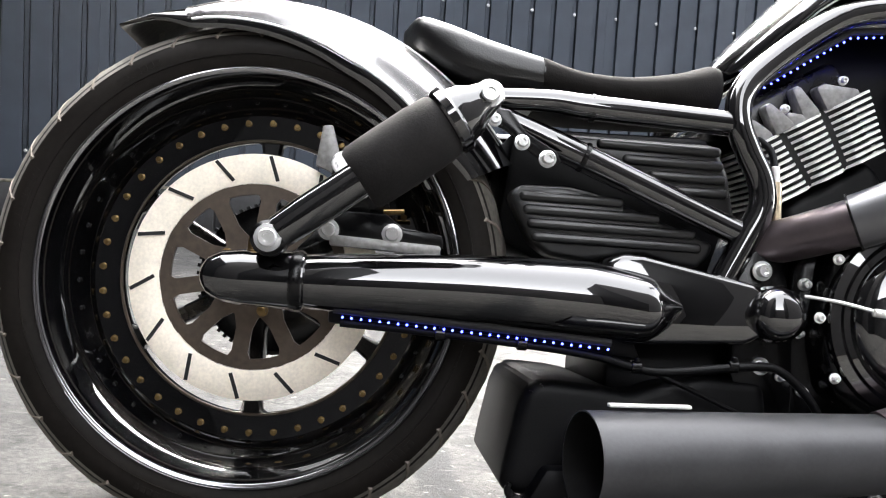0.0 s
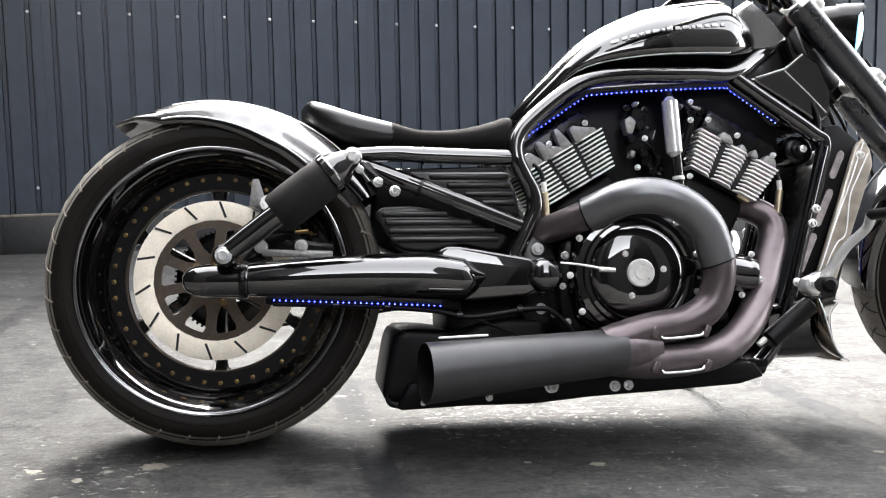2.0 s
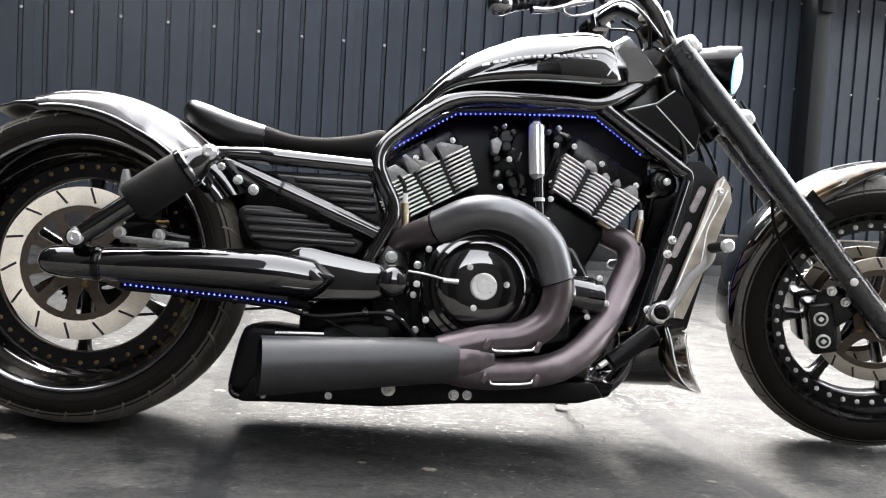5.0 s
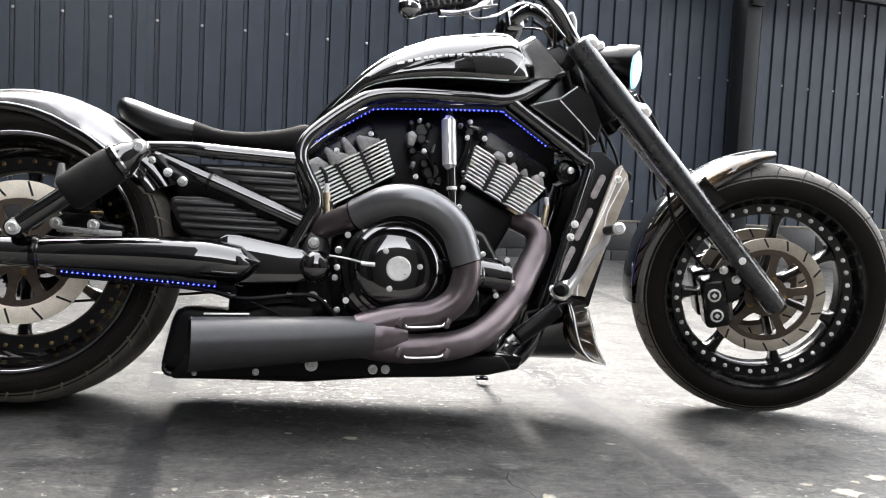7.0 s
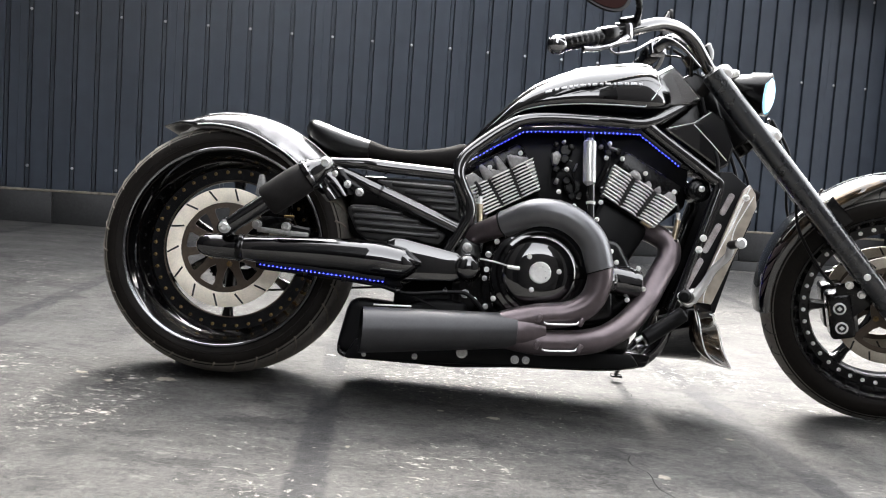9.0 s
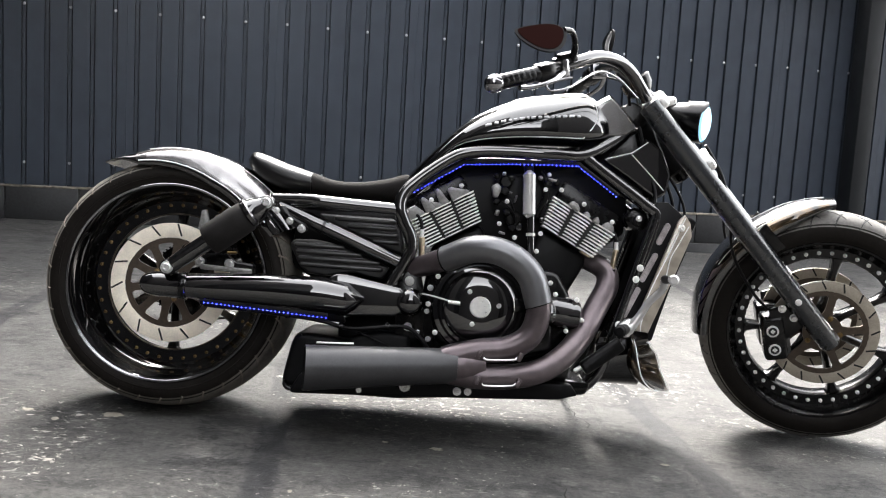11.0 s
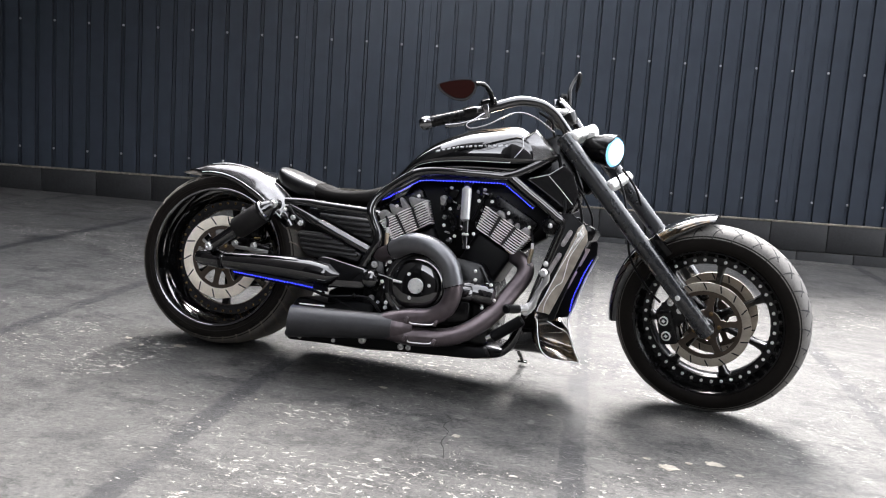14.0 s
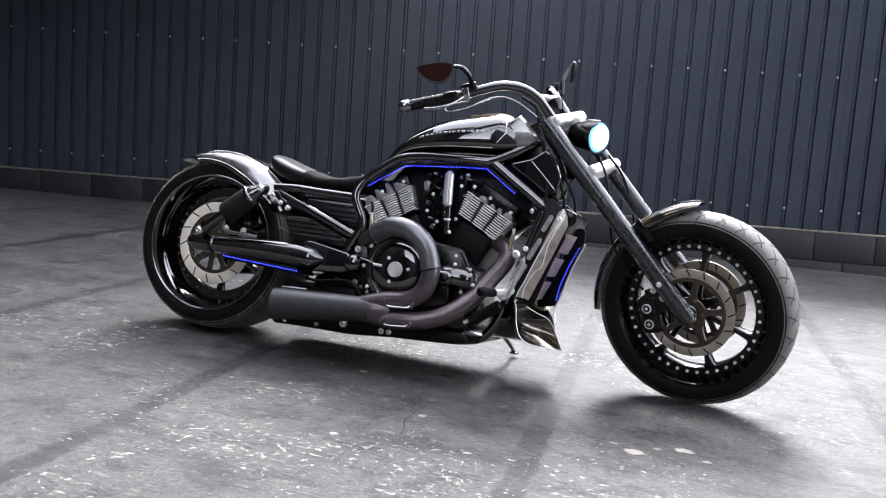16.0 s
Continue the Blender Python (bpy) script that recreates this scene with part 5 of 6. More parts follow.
def scoop_bell(s):
    """One hollow side of the scoop: a dished surface between its outer rim and the ridge of the prow."""
    outs, ins = (smooth_path([Vector((x, s * y, z)) for x, y, z in rim], 5) for rim in (RIM_OUT, RIM_IN))
    rings = []
    for k, (a, b) in enumerate(zip(outs, ins)):
        u = k / (len(outs) - 1)
        deep = 0.048 * math.sin(math.pi * min(1.0, u * 1.02)) ** 1.3
        face = [a.lerp(b, v) + Vector((-deep * math.sin(math.pi * v) ** 0.8, 0, 0)) for v in np.linspace(0, 1, 13)]
        rings.append(face + [q + Vector((-0.005, 0, 0.001)) for q in face[::-1]])
    return skin(bmesh.new(), rings)


RADIATOR = pose(1.247, 0, 0.415, 0, 22.4)
rad = part("radiator", block((0.040, 0.236, 0.33), RADIATOR, 0.006), SATIN, bike, "black radiator behind fine metal mesh windows")
for dz in (-0.094, -0.002, 0.090):
    part("mesh_window", block((0.005, 0.206, 0.070), RADIATOR @ pose(0.021, 0, dz), 0.0015), MESHDARK, rad, "fine dark mesh window")
part("radiator_cap", block((0.050, 0.230, 0.050), RADIATOR @ pose(0.004, 0, 0.175), 0.012, 2), SATIN, rad)
for s in SIDES:
    e = 0.012 if s > 0 else -0.010
    sh = part("radiator_shroud", slab([(1.232, 0.630), (1.262, 0.632), (1.312, 0.592), (1.328 + e, 0.545), (1.329 + e, 0.505), (1.294 + e, 0.412), (1.266 + e, 0.315), (1.254 + e, 0.270), (1.205, 0.255), (1.145, 0.250), (1.133, 0.275)], s * 0.118, s * 0.132, 0.004, 2), MATTE, rad, "black radiator shroud with mesh slots")
    for cx, cz, hgt in ((1.254, 0.5475, 0.062), (1.222, 0.458, 0.084), (1.182, 0.3645, 0.088)):
        part("mesh_slot", slab([(cx + dx_ * 0.9106 + dz_ * 0.4147, cz - dx_ * 0.4147 + dz_ * 0.9106) for dx_, dz_ in ((-0.008, -hgt / 2 + 0.006), (-0.004, -hgt / 2), (0.004, -hgt / 2), (0.008, -hgt / 2 + 0.006), (0.008, hgt / 2 - 0.006), (0.004, hgt / 2), (-0.004, hgt / 2), (-0.008, hgt / 2 - 0.006))], s * 0.131, s * 0.1345, 0.001, 1), MESH, sh, "silver mesh insert")
    if s > 0:
        part("edge_trim", sweep([(1.3435, s * 0.124, 0.500), (1.3095, s * 0.124, 0.412), (1.2815, s * 0.124, 0.315), (1.2665, s * 0.120, 0.262), (1.282, s * 0.080, 0.215)], 0.0036, 8), ALLOY, sh, "thin silver edge")
    outer = part("scoop_panel", slab([(1.288, 0.586), (1.304, 0.602), (1.320, 0.578), (1.325, 0.546), (1.293, 0.457), (1.257, 0.362), (1.233, 0.300), (1.226, 0.285), (1.183, 0.290), (1.206, 0.352), (1.233, 0.428)],
                                      s * 0.1365, s * 0.150, 0.004, 2), GRAPHIC, rad, "cream and bronze ghost-painted scoop panel")
    part("scoop_bell", scoop_bell(s), COPPER, outer, "hollow bronze side of the scoop", smooth=60)
    y = s * 0.1512
    part("pinstripe", sweep([(1.304, y, 0.592), (1.270, y, 0.504), (1.236, y, 0.424), (1.208, y, 0.350), (1.187, y, 0.296)] + [(q[0] + 0.002, s * (q[1] + 0.001), q[2]) for q in RIM_OUT[1:]], 0.0017, 6), STRIPE, outer)
    part("pinstripe", sweep([(1.314, y, 0.570), (1.290, y, 0.522), (1.271, y, 0.480), (1.259, y, 0.405), (1.239, y, 0.384), (1.217, y, 0.344), (1.207, y, 0.302), (1.216, y - s * 0.002, 0.272)] + [(q[0] + 0.003, s * (q[1] + 0.001), q[2]) for q in RIM_IN[1:]], 0.0015, 6), STRIPE, outer)
    part("shroud_strut", rod((1.232, s * 0.138, 0.585), (1.150, s * 0.140, 0.30), 0.007, 12), GLOSS, bike)
    for x, z in ((1.196, 0.455), (1.187, 0.425), (1.15, 0.305), (1.296, 0.566)):
        part("shroud_bolt", bolt((x, s * 0.148, z), (0, s, 0), 0.0062, 0.012), FIN, bike)


def chin_scoop():
    """A tray under the radiator that closes the hollow sides from behind."""
    rings = []
    for t in np.linspace(0, 1, 12):
        x, w = 1.10 + 0.125 * t, 0.125 + 0.038 * t ** 2
        zt, zb = 0.245 + 0.03 * t, 0.140 + 0.002 * t
        ring = []
        for a in np.linspace(math.pi, 2 * math.pi, 15):
            c, sn = math.cos(a), math.sin(a)
            ring.append((x - 0.030 * t * (1 + sn), w * math.copysign(abs(c) ** 0.6, c), zt - (zt - zb) * abs(sn) ** 0.6))
        rings.append(ring + [(q[0], q[1] * 0.955, q[2] + 0.005) for q in ring[::-1]])
    return skin(bmesh.new(), rings)


part("chin_scoop", chin_scoop(), GLOSS, bike, "black chin scoop under the radiator", smooth=50)

# foot controls
for s in SIDES:
    peg = part("foot_peg", rod((1.140, s * 0.262, 0.300), (1.112, s * 0.340, 0.300), 0.0150, 20, 0.006), MATTE, bike, "black rubber foot peg")
    part("peg_mount", slab([(1.135, 0.292), (1.146, 0.278), (1.162, 0.276), (1.186, 0.303), (1.188, 0.320), (1.174, 0.328), (1.142, 0.312)], s * 0.170, s * 0.212, 0.007, 3), CHROME, peg, "polished alloy mount")
    part("peg_arm", rod((1.158, s * 0.215, 0.302), (1.138, s * 0.268, 0.300), 0.0125, 18, 0.003), CHROME, peg)
    lever = part("foot_lever", sweep([(1.165, s * 0.20, 0.295), (1.185, s * 0.225, 0.335), (1.200, s * 0.25, 0.372), (1.222, s * 0.28, 0.405), (1.222, s * 0.30, 0.430)], [0.0135, 0.0105, 0.0095, 0.0095, 0.0105], 16), CHROME, bike, "polished foot lever")
    part("lever_peg", rod((1.222, s * 0.295, 0.430), (1.222, s * 0.365, 0.430), 0.0105, 16, 0.003), MATTE, lever)
    part("lever_cap", rod((1.222, s * 0.362, 0.430), (1.222, s * 0.380, 0.430), 0.0125, 16, 0.004), CHROME, lever)
    part("foot_master", rod((1.055, s * 0.205, 0.190), (1.150, s * 0.20, 0.262), 0.019, 18, 0.005), MATTE, bike)
    part("push_rod", rod((1.035, s * 0.206, 0.184), (1.06, s * 0.205, 0.202), 0.006, 10), ALLOY, bike)

# ---- front end, turned with the steering ----
DOWN = -AXIS
FWD = Vector((math.cos(RAKE), 0, math.sin(RAKE)))
LEN = (HUB - TOPC).length
for s in SIDES:
    a = TOPC + Vector((0, s * 0.113, 0)) + AXIS * 0.018
    b = HUB + Vector((0, s * 0.113, 0)) + DOWN * 0.030
    leg = part("fork_leg", lathe([(0, 0), (0.024, 0), (0.0290, 0.004), (0.0290, 0.2290), (0.0297, 0.2291), (0.0297, 0.2320), (0.0290, 0.2321), (0.0290, 0.3690), (0.0296, 0.3691), (0.0296, 0.3715), (0.0289, 0.3716), (0.0289, LEN + 0.036), (0.022, LEN + 0.047), (0, LEN + 0.048)], a, b - a, 32), FORK, bike, "smooth satin black fork leg", turn=STEER)
    part("fork_badge", lathe([(0, 0.003), (0.008, 0.003), (0.009, 0.001), (0.009, 0)], HUB + Vector((0, s * 0.1415, 0)) - DOWN * 0.13, (0, s, 0), 20), ALLOY, leg, turn=STEER)
    part("axle_clamp", rod(HUB + Vector((0, s * 0.085, 0)), HUB + Vector((0, s * 0.100, 0)), 0.026, 24, 0.004), SATIN, leg, turn=STEER)
part("front_axle", rod(HUB + Vector((0, -0.105, 0)), HUB + Vector((0, 0.105, 0)), 0.012, 20), ALLOY, bike, turn=STEER)
ST = Matrix((FWD, (0, 1, 0), AXIS)).transposed().to_4x4()
for d, thick, lab in ((0.005, 0.030, "silver upper fork clamp"), (0.212, 0.030, "silver lower fork clamp")):
    c = TOPC + DOWN * d + FWD * 0.010
    part("fork_clamp", block((0.072, 0.232, thick + 0.006), Matrix.Translation(c) @ ST, 0.012, 3), ALLOY, bike, lab, turn=STEER)
part("steering_stem", rod(TOPC - FWD * 0.045 + AXIS * 0.01, TOPC - FWD * 0.045 + DOWN * 0.22, 0.030, 24), SATIN, bike, turn=STEER)
part("steering_head", rod(TOPC - FWD * 0.055 + DOWN * 0.02, TOPC - FWD * 0.055 + DOWN * 0.19, 0.036, 28, 0.006), MATTE, bike)

# front wheel
tyre_f = part("front_tyre", lathe(tyre_profile(*TF, 0.060), HUB, (0, -1, 0), 128), RUBBER, bike, "front tyre with a chevron tread", turn=STEER)
bm = lathe([(crown(*TF, y) + 0.0006, y) for y in np.linspace(-0.0712, 0.0712, 21)], HUB, (0, -1, 0), 128)
part("tread", bm, TREAD_GREY, tyre_f, "dusty grey tread band", turn=STEER)
for k in range(30):
    a0 = 2 * math.pi * k / 30
    for s in SIDES:
        for j, (u0, u1, sw) in enumerate(((0.004, 0.052, 0.13), (0.024, 0.070, -0.08))):
            spots = [(a0 + s * 0.03 + j * 0.10 - sw * t, s * (u0 + (u1 - u0) * t), crown(*TF, u0 + (u1 - u0) * t) + 0.0003) for t in np.linspace(0, 1, 6)]
            part("tread_groove", arc_strip(HUB, spots, 0.0056, 0.0007, bmesh.new()), GROOVE_DARK, tyre_f, turn=STEER)
rim_f = part("front_rim", lathe([(0.250, 0.060), (0.253, 0.064), (0.250, 0.068), (0.244, 0.066), (0.241, 0.056), (0.237, 0.044), (0.228, 0.036), (0.225, 0.031), (0.202, 0.030), (0.199, 0.026), (0.199, -0.026), (0.202, -0.030), (0.225, -0.031), (0.237, -0.044),
                                 (0.244, -0.066), (0.250, -0.068), (0.253, -0.064), (0.246, -0.03), (0.246, 0.03)], HUB, (0, -1, 0), 128, loop=True), SATIN, bike, "gloss black front rim with polished bolts", turn=STEER)
for s in SIDES:
    ring_bolts(rim_f, HUB, 0.2135, s * 0.030, 40, 0.0038, 0.009, FIN, "rim_bolt", STEER, s)
for k in range(7):
    a = radians(84) + 2 * math.pi * k / 7
    e, sd = Vector((math.cos(a), 0, math.sin(a))), Vector((-math.sin(a), 0, math.cos(a)))
    rings = []
    for rr, w in ((0.03, 0.018), (0.07, 0.010), (0.165, 0.009), (0.190, 0.013), (0.201, 0.024)):
        p = HUB + e * rr
        rings.append([p + sd * w + Vector((0, -0.016, 0)), p + sd * w * 0.6 + Vector((0, -0.022, 0)), p - sd * w * 0.6 + Vector((0, -0.022, 0)), p - sd * w + Vector((0, -0.016, 0)),
                      p - sd * w + Vector((0, 0.016, 0)), p - sd * w * 0.6 + Vector((0, 0.022, 0)), p + sd * w * 0.6 + Vector((0, 0.022, 0)), p + sd * w + Vector((0, 0.016, 0))])
    part("spoke", skin(bmesh.new(), rings), SATIN, rim_f, turn=STEER)
bm = lathe([(0, 0.082), (0.024, 0.082), (0.030, 0.076), (0.034, 0.03), (0.034, -0.03), (0.030, -0.076), (0.024, -0.082), (0, -0.082)], HUB, (0, -1, 0), 40)
part("wheel_hub", bm, GLOSS, rim_f, turn=STEER)
for s in SIDES:
    rotor(bike, HUB, s * 0.070, 0.146, 0.116, 5, 16, ROTOR_WORN, STEER, 5, s)
    m = pose(HUB.x - 0.124, s * 0.060, HUB.z - 0.026, 0, -14)
    cal = part("front_caliper", block((0.062, 0.080, 0.125), m, 0.012, 3), SATIN, bike, "black four-piston front brake caliper", turn=STEER)
    for dz in (-0.029, 0.024):
        q = m @ Vector((-0.004, s * 0.040, dz))
        part("piston_cap", lathe([(0.016, 0), (0.0165, 0.004), (0.0125, 0.0055), (0.0125, 0.004), (0, 0.004)], q, (0, s, 0), 24), ALLOY, cal, turn=STEER)
        part("piston_centre", lathe([(0.0115, 0.004), (0.0115, 0.0052), (0, 0.0052)], q, (0, s, 0), 24), GROOVE_DARK, cal, turn=STEER)
        part("piston_mark", block((0.010, 0.001, 0.010), Matrix.Translation(q + Vector((0, s * 0.0056, 0))) @ pose(0, 0, 0, 0, 35), 0.0004), ALLOY, cal, turn=STEER)
    part("caliper_bridge", block((0.020, 0.062, 0.10), m @ pose(0.030, 0, 0.0), 0.006, 2), GLOSS, cal, turn=STEER)
    part("caliper_arm", slab([(HUB.x - 0.15, HUB.z + 0.055), (HUB.x - 0.10, HUB.z + 0.075), (HUB.x - 0.055, HUB.z + 0.060), (HUB.x - 0.05, HUB.z + 0.02), (HUB.x - 0.115, HUB.z - 0.045), (HUB.x - 0.135, HUB.z - 0.03)], s * 0.084, s * 0.096, 0.004), SATIN, cal, turn=STEER)
    for dx, dz in ((-0.118, 0.062), (-0.085, 0.040)):
        part("caliper_bolt", bolt((HUB.x + dx, s * 0.097, HUB.z + dz), (0, s, 0), 0.0075, 0.012), CHROME, cal, turn=STEER)
    hose = [(HUB.x - 0.155, s * 0.088, HUB.z + 0.055), (HUB.x - 0.200, s * 0.100, HUB.z + 0.10), (HUB.x - 0.265, s * 0.110, HUB.z + 0.20), (HUB.x - 0.285, s * 0.10, HUB.z + 0.30), (HUB.x - 0.315, s * 0.07, HUB.z + 0.40), (HUB.x - 0.36, s * 0.04, HUB.z + 0.47)]
    part("brake_hose", sweep(hose, 0.0042, 10), MATTE, bike, "black front brake hose", turn=STEER)

ff = part("front_fender", fender(HUB, radians(92), radians(188), lambda t: float(np.interp(t, (0, 0.12, 0.3, 1), (0.345, 0.325, 0.306, 0.308))), lambda t: float(np.interp(t, (0, 0.2, 1), (0.045, 0.081, 0.083))),
                                 lambda t: float(np.interp(t, (0, 0.3, 1), (0.357, 0.348, 0.344))), 30), GLOSS, bike, "gloss black front fender with ghosted graphics", smooth=50, turn=STEER)
for s in SIDES:
    rows, edge = [], []
    for t in np.linspace(0.03, 0.62, 30):
        a, rl, rt, h = radians(92 + 96 * t), float(np.interp(t, (0, 0.12, 0.3, 1), (0.345, 0.325, 0.306, 0.308))), float(np.interp(t, (0, 0.3, 1), (0.357, 0.348, 0.344))), float(np.interp(t, (0, 0.2, 1), (0.045, 0.081, 0.083)))
        row = []
        for k in np.linspace(0.05, 0.62 - 0.35 * t, 18):
            b = math.pi / 2 * k
            r = rl + (rt - rl) * math.sin(b) ** ROUND + 0.0014
            row.append(Vector((HUB.x + r * math.cos(a), s * (h * math.cos(b) ** ROUND + 0.0014), HUB.z + r * math.sin(a))))
        rows.append(row)
        edge.append(row[-1])
    part("ghost_graphic", skin(bmesh.new(), rows, closed=False), COPPER, ff, "bronze ghosted graphic", turn=STEER)
    part("pinstripe", sweep(edge, 0.0012, 6, 0), STRIPE, ff, turn=STEER)
    part("fender_bracket", slab([(HUB.x - 0.165, HUB.z + 0.20), (HUB.x - 0.13, HUB.z + 0.23), (HUB.x - 0.19, HUB.z + 0.29), (HUB.x - 0.215, HUB.z + 0.25)], s * 0.080, s * 0.090, 0.003), SATIN, ff, turn=STEER)

# headlamp
H0 = TOPC + FWD * 0.075 + DOWN * 0.085 + Vector((-0.014, 0, -0.024))
lamp_ax = Vector((0.935, -0.352, -0.02)).normalized()
lamp = part("headlamp", lathe([(0, -0.085), (0.020, -0.080), (0.038, -0.060), (0.049, -0.025), (0.054, 0.015), (0.056, 0.045), (0.056, 0.052), (0.052, 0.052), (0.051, 0.044)], H0, lamp_ax, 40), SATIN, bike, "satin black bullet headlamp with a lit lens", turn=STEER)
part("headlamp_lens", lathe([(0.0440, 0.0550), (0.032, 0.060), (0.015, 0.063), (0, 0.064)], H0, lamp_ax, 40), LENS, lamp, "glowing blue-white lens", turn=STEER)
part("lens_edge", lathe([(0.0515, 0.044), (0.047, 0.053), (0.0440, 0.0550)], H0, lamp_ax, 40), LENS_EDGE, lamp, "blue rim of the lit lens", turn=STEER)
peak = bmesh.new()
peak_rings = []
for x, r, span in ((0.0, 0.0555, 1.25), (0.02, 0.0570, 1.15), (0.038, 0.0580, 0.95), (0.054, 0.0585, 0.55)):
    arc = [Vector((0, math.sin(a), math.cos(a))) for a in np.linspace(-span, span, 17)]
    peak_rings.append([H0 + lamp_ax * x + q * r for q in arc] + [H0 + lamp_ax * x + q * (r - 0.003) for q in arc[::-1]])
skin(peak, peak_rings)
part("headlamp_peak", peak, SATIN, lamp, turn=STEER)
part("headlamp_bracket", block((0.05, 0.05, 0.03), Matrix.Translation(H0 - lamp_ax * 0.06 + Vector((0, 0, 0.045))) @ pose(0, 0, 0), 0.008), ALLOY, lamp, turn=STEER)

# handlebar: each half as it stands when turned
right_bar = [UNSTEER @ Vector(q) for q in ((1.206, -0.055, 0.908), (1.178, -0.070, 0.942), (1.150, -0.090, 0.970), (1.105, -0.122, 0.990), (1.045, -0.165, 0.987), (0.985, -0.205, 0.960), (0.900, -0.255, 0.918), (0.775, -0.322, 0.866))]
left_bar = [UNSTEER @ Vector(q) for q in ((1.240, 0.045, 0.930), (1.206, 0.062, 0.972), (1.175, 0.082, 1.008), (1.146, 0.118, 1.036), (1.135, 0.165, 1.046), (1.125, 0.225, 1.046), (1.110, 0.295, 1.036), (1.070, 0.432, 1.004))]


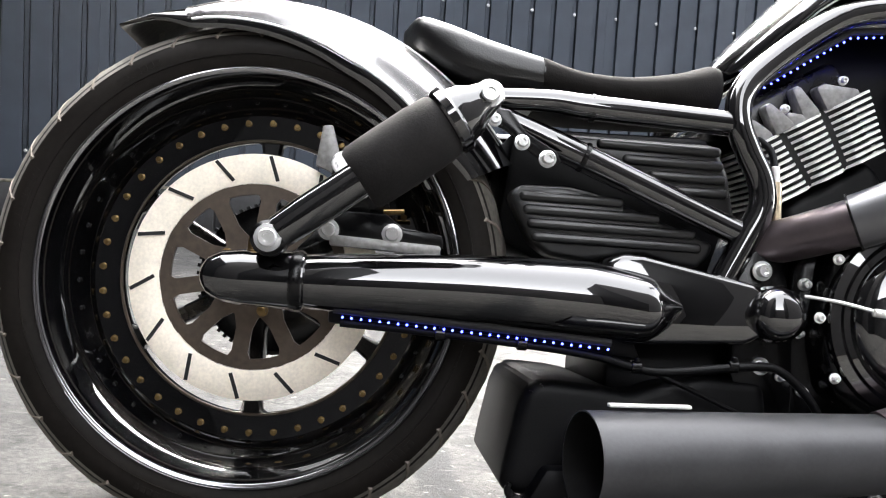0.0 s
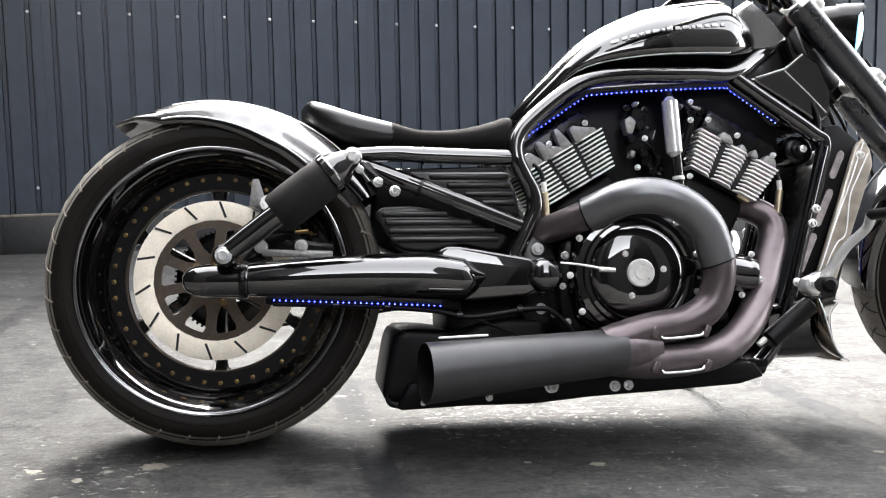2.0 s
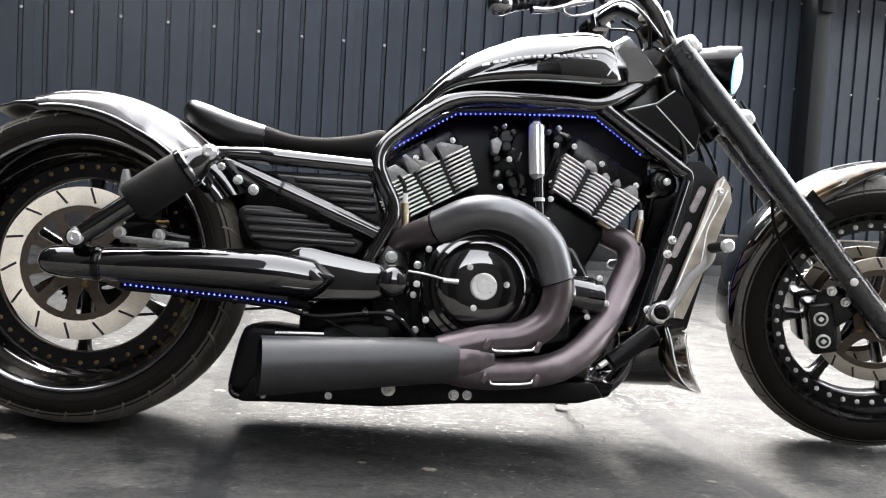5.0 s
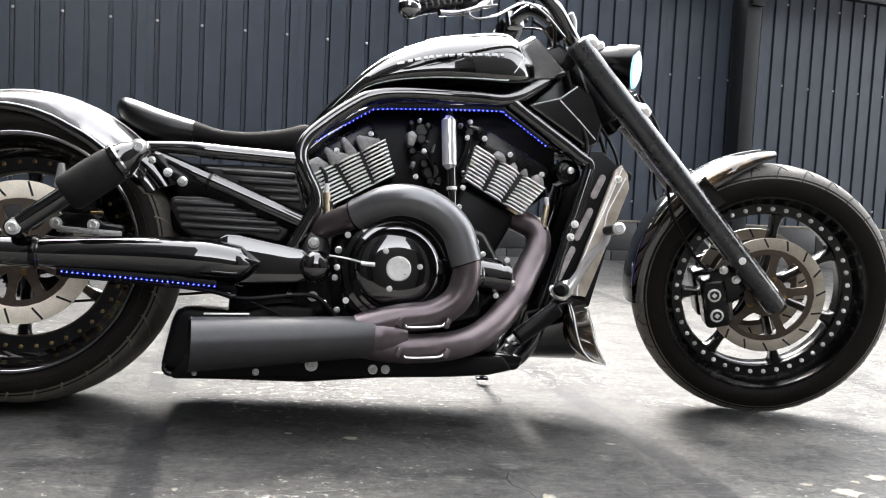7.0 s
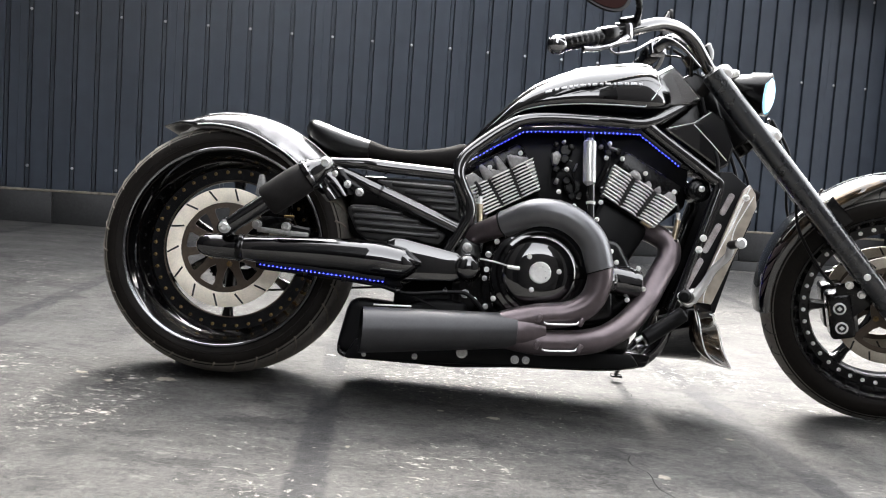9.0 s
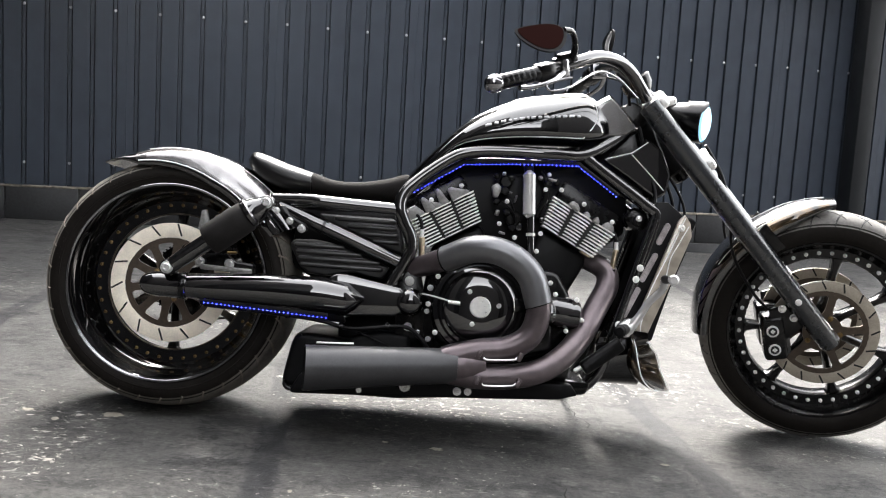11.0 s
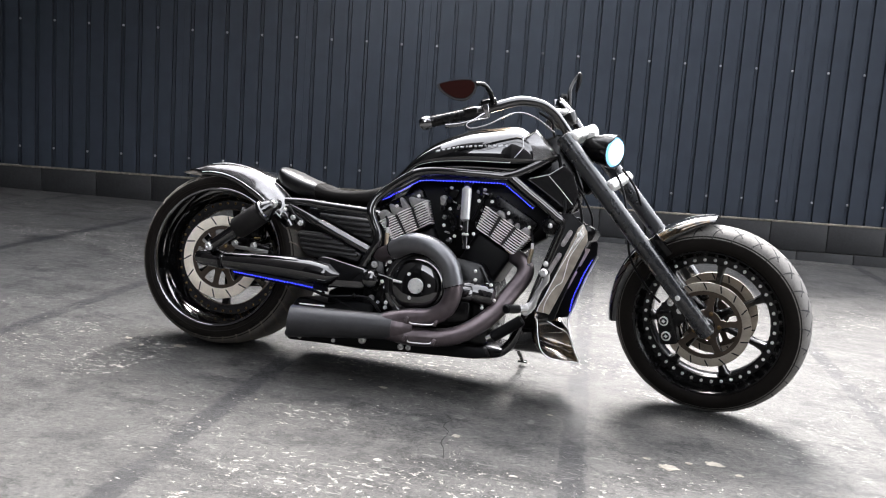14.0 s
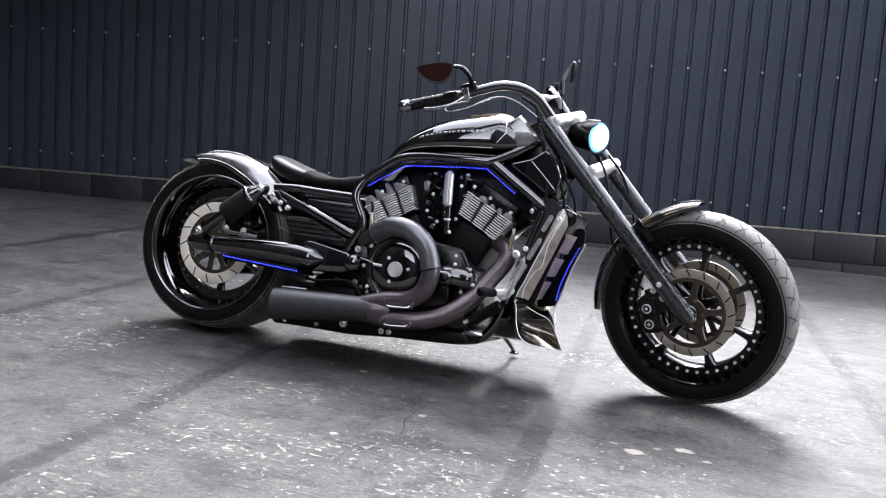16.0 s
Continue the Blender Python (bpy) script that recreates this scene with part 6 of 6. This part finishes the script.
part("crossbar", rod(UNSTEER @ Vector((1.150, -0.085, 0.976)), UNSTEER @ Vector((1.178, 0.082, 1.004)), 0.0085, 16), ALLOY, bike, "silver bar between the risers", turn=STEER)
for s in SIDES:
    pts = right_bar if s < 0 else left_bar
    bar = part("handlebar", sweep(pts, 0.0165, 20), GLOSS, bike, "swept-back black handlebar", turn=STEER)
    g0, g1 = pts[-2].lerp(pts[-1], 0.02), pts[-1]
    gd = (g1 - g0).normalized()
    L = (g1 - g0).length
    prof = [(0.0155, 0)]
    for k in range(8):
        prof += [(0.0185, L * (0.03 + 0.11 * k)), (0.0195, L * (0.07 + 0.11 * k)), (0.0182, L * (0.11 + 0.11 * k))]
    part("grip", lathe(prof + [(0.016, L * 0.93)], g0, gd, 24), SATIN, bar, "black ribbed grip", turn=STEER)
    part("grip_end", lathe([(0.014, L * 0.90), (0.021, L * 0.93), (0.023, L * 1.0), (0.021, L * 1.10), (0.012, L * 1.16), (0, L * 1.17)], g0, gd, 24), DARKCHROME, bar, "dark chrome grip end", turn=STEER)
    sw = pts[-2]
    part("switch_block", block((0.05, 0.042, 0.044), Matrix.Translation(sw) @ gd.to_track_quat('X', 'Z').to_matrix().to_4x4(), 0.008, 2), SATIN, bar, turn=STEER)
    part("master_cylinder", block((0.052, 0.028, 0.026), Matrix.Translation(sw - gd * 0.055 + Vector((0.010, 0, 0.026))) @ gd.to_track_quat('X', 'Z').to_matrix().to_4x4(), 0.006, 2), SATIN, bar, turn=STEER)
    part("bar_clamp", block((0.022, 0.048, 0.050), Matrix.Translation(sw - gd * 0.05) @ gd.to_track_quat('X', 'Z').to_matrix().to_4x4(), 0.005, 2), DARKCHROME, bar, turn=STEER)
    lv = [sw - gd * 0.02 + Vector((0.032, 0, -0.004)), sw + gd * 0.03 + Vector((0.044, 0, -0.014)), sw + gd * 0.08 + Vector((0.042, 0, -0.017)), sw + gd * 0.125 + Vector((0.040, 0, -0.012))]
    part("hand_lever", sweep(lv, [0.008, 0.0070, 0.0060, 0.0072], 12), DARKCHROME, bar, "dark chrome lever", turn=STEER)
    cab = [UNSTEER @ Vector(q) for q in ((0.966, -0.275, 0.905), (0.925, -0.292, 0.890), (0.902, -0.298, 0.876), (0.918, -0.296, 0.864), (0.966, -0.270, 0.884), (1.041, -0.205, 0.940), (1.100, -0.160, 0.938), (1.166, -0.112, 0.900))] if s < 0 else [UNSTEER @ Vector(q) for q in ((1.150, 0.250, 1.028), (1.175, 0.160, 1.000), (1.195, 0.070, 0.955), (1.205, 0.030, 0.900))]
    part("bar_cable", sweep(cab, 0.0030, 10), DARKCHROME if s < 0 else MATTE, bar, turn=STEER)
    part("bar_cable", sweep([pts[3] + Vector((0.0, 0, -0.028)), pts[2] + Vector((-0.004, 0, -0.032)), pts[1] + Vector((-0.02, 0, -0.05)), TOPC + Vector((-0.03, -s * 0.0, -0.12))], 0.0045, 10), MATTE, bar, turn=STEER)
    # mirror
    mp = [UNSTEER @ Vector(q) for q in ((0.966, -0.235, 0.955), (0.968, -0.275, 0.982), (0.952, -0.318, 1.004), (0.928, -0.345, 1.002))]
    if s > 0:
        mp = [UNSTEER @ Vector(q) for q in ((1.158, 0.262, 1.052), (1.150, 0.285, 1.110), (1.155, 0.310, 1.150), (1.170, 0.325, 1.185))]
    stem = part("mirror", sweep(mp, [0.0085, 0.008, 0.0075, 0.0065], 14), SATIN, bike, "small teardrop rear-view mirror", turn=STEER)
    back = UNSTEER.to_3x3()
    if s < 0:
        c = mp[-1] + Vector((-0.054, -0.024, -0.002))
        face_n = (back @ Vector((-0.78, -0.60, 0.10))).normalized()
    else:
        c = mp[-1] + back @ Vector((-0.006, 0.036, -0.004))
        face_n = (back @ Vector((-0.98, -0.10, 0.05))).normalized()
    ddir = (c - mp[-1]).normalized()
    face_n = (face_n - ddir * face_n.dot(ddir)).normalized()
    up = face_n.cross(ddir).normalized()
    if up.z < 0:
        up = -up
    for name, depth, grow, mat, lab in (("mirror_shell", 0.016, 1.0, MATTE, ""), ("mirror_glass", 0.0015, 0.88, MIRROR, "mirror glass with a dark red reflection in its colour")):
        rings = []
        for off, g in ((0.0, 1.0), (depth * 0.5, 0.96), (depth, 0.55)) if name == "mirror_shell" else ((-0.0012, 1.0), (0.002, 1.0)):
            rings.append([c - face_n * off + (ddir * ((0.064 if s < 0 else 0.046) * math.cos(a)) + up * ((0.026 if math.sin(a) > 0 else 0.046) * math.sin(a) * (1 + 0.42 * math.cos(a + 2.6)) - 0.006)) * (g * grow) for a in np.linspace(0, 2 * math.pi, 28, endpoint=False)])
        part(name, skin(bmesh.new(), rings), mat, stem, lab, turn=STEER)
part("instrument", lathe([(0, -0.03), (0.03, -0.03), (0.042, -0.01), (0.044, 0.012), (0.040, 0.016), (0.038, 0.012), (0, 0.012)], TOPC + Vector((-0.045, 0, 0.055)), (-0.55, 0, 0.8), 36), SATIN, bike, "round black speedometer", turn=STEER)

bike.matrix_world = LEAN
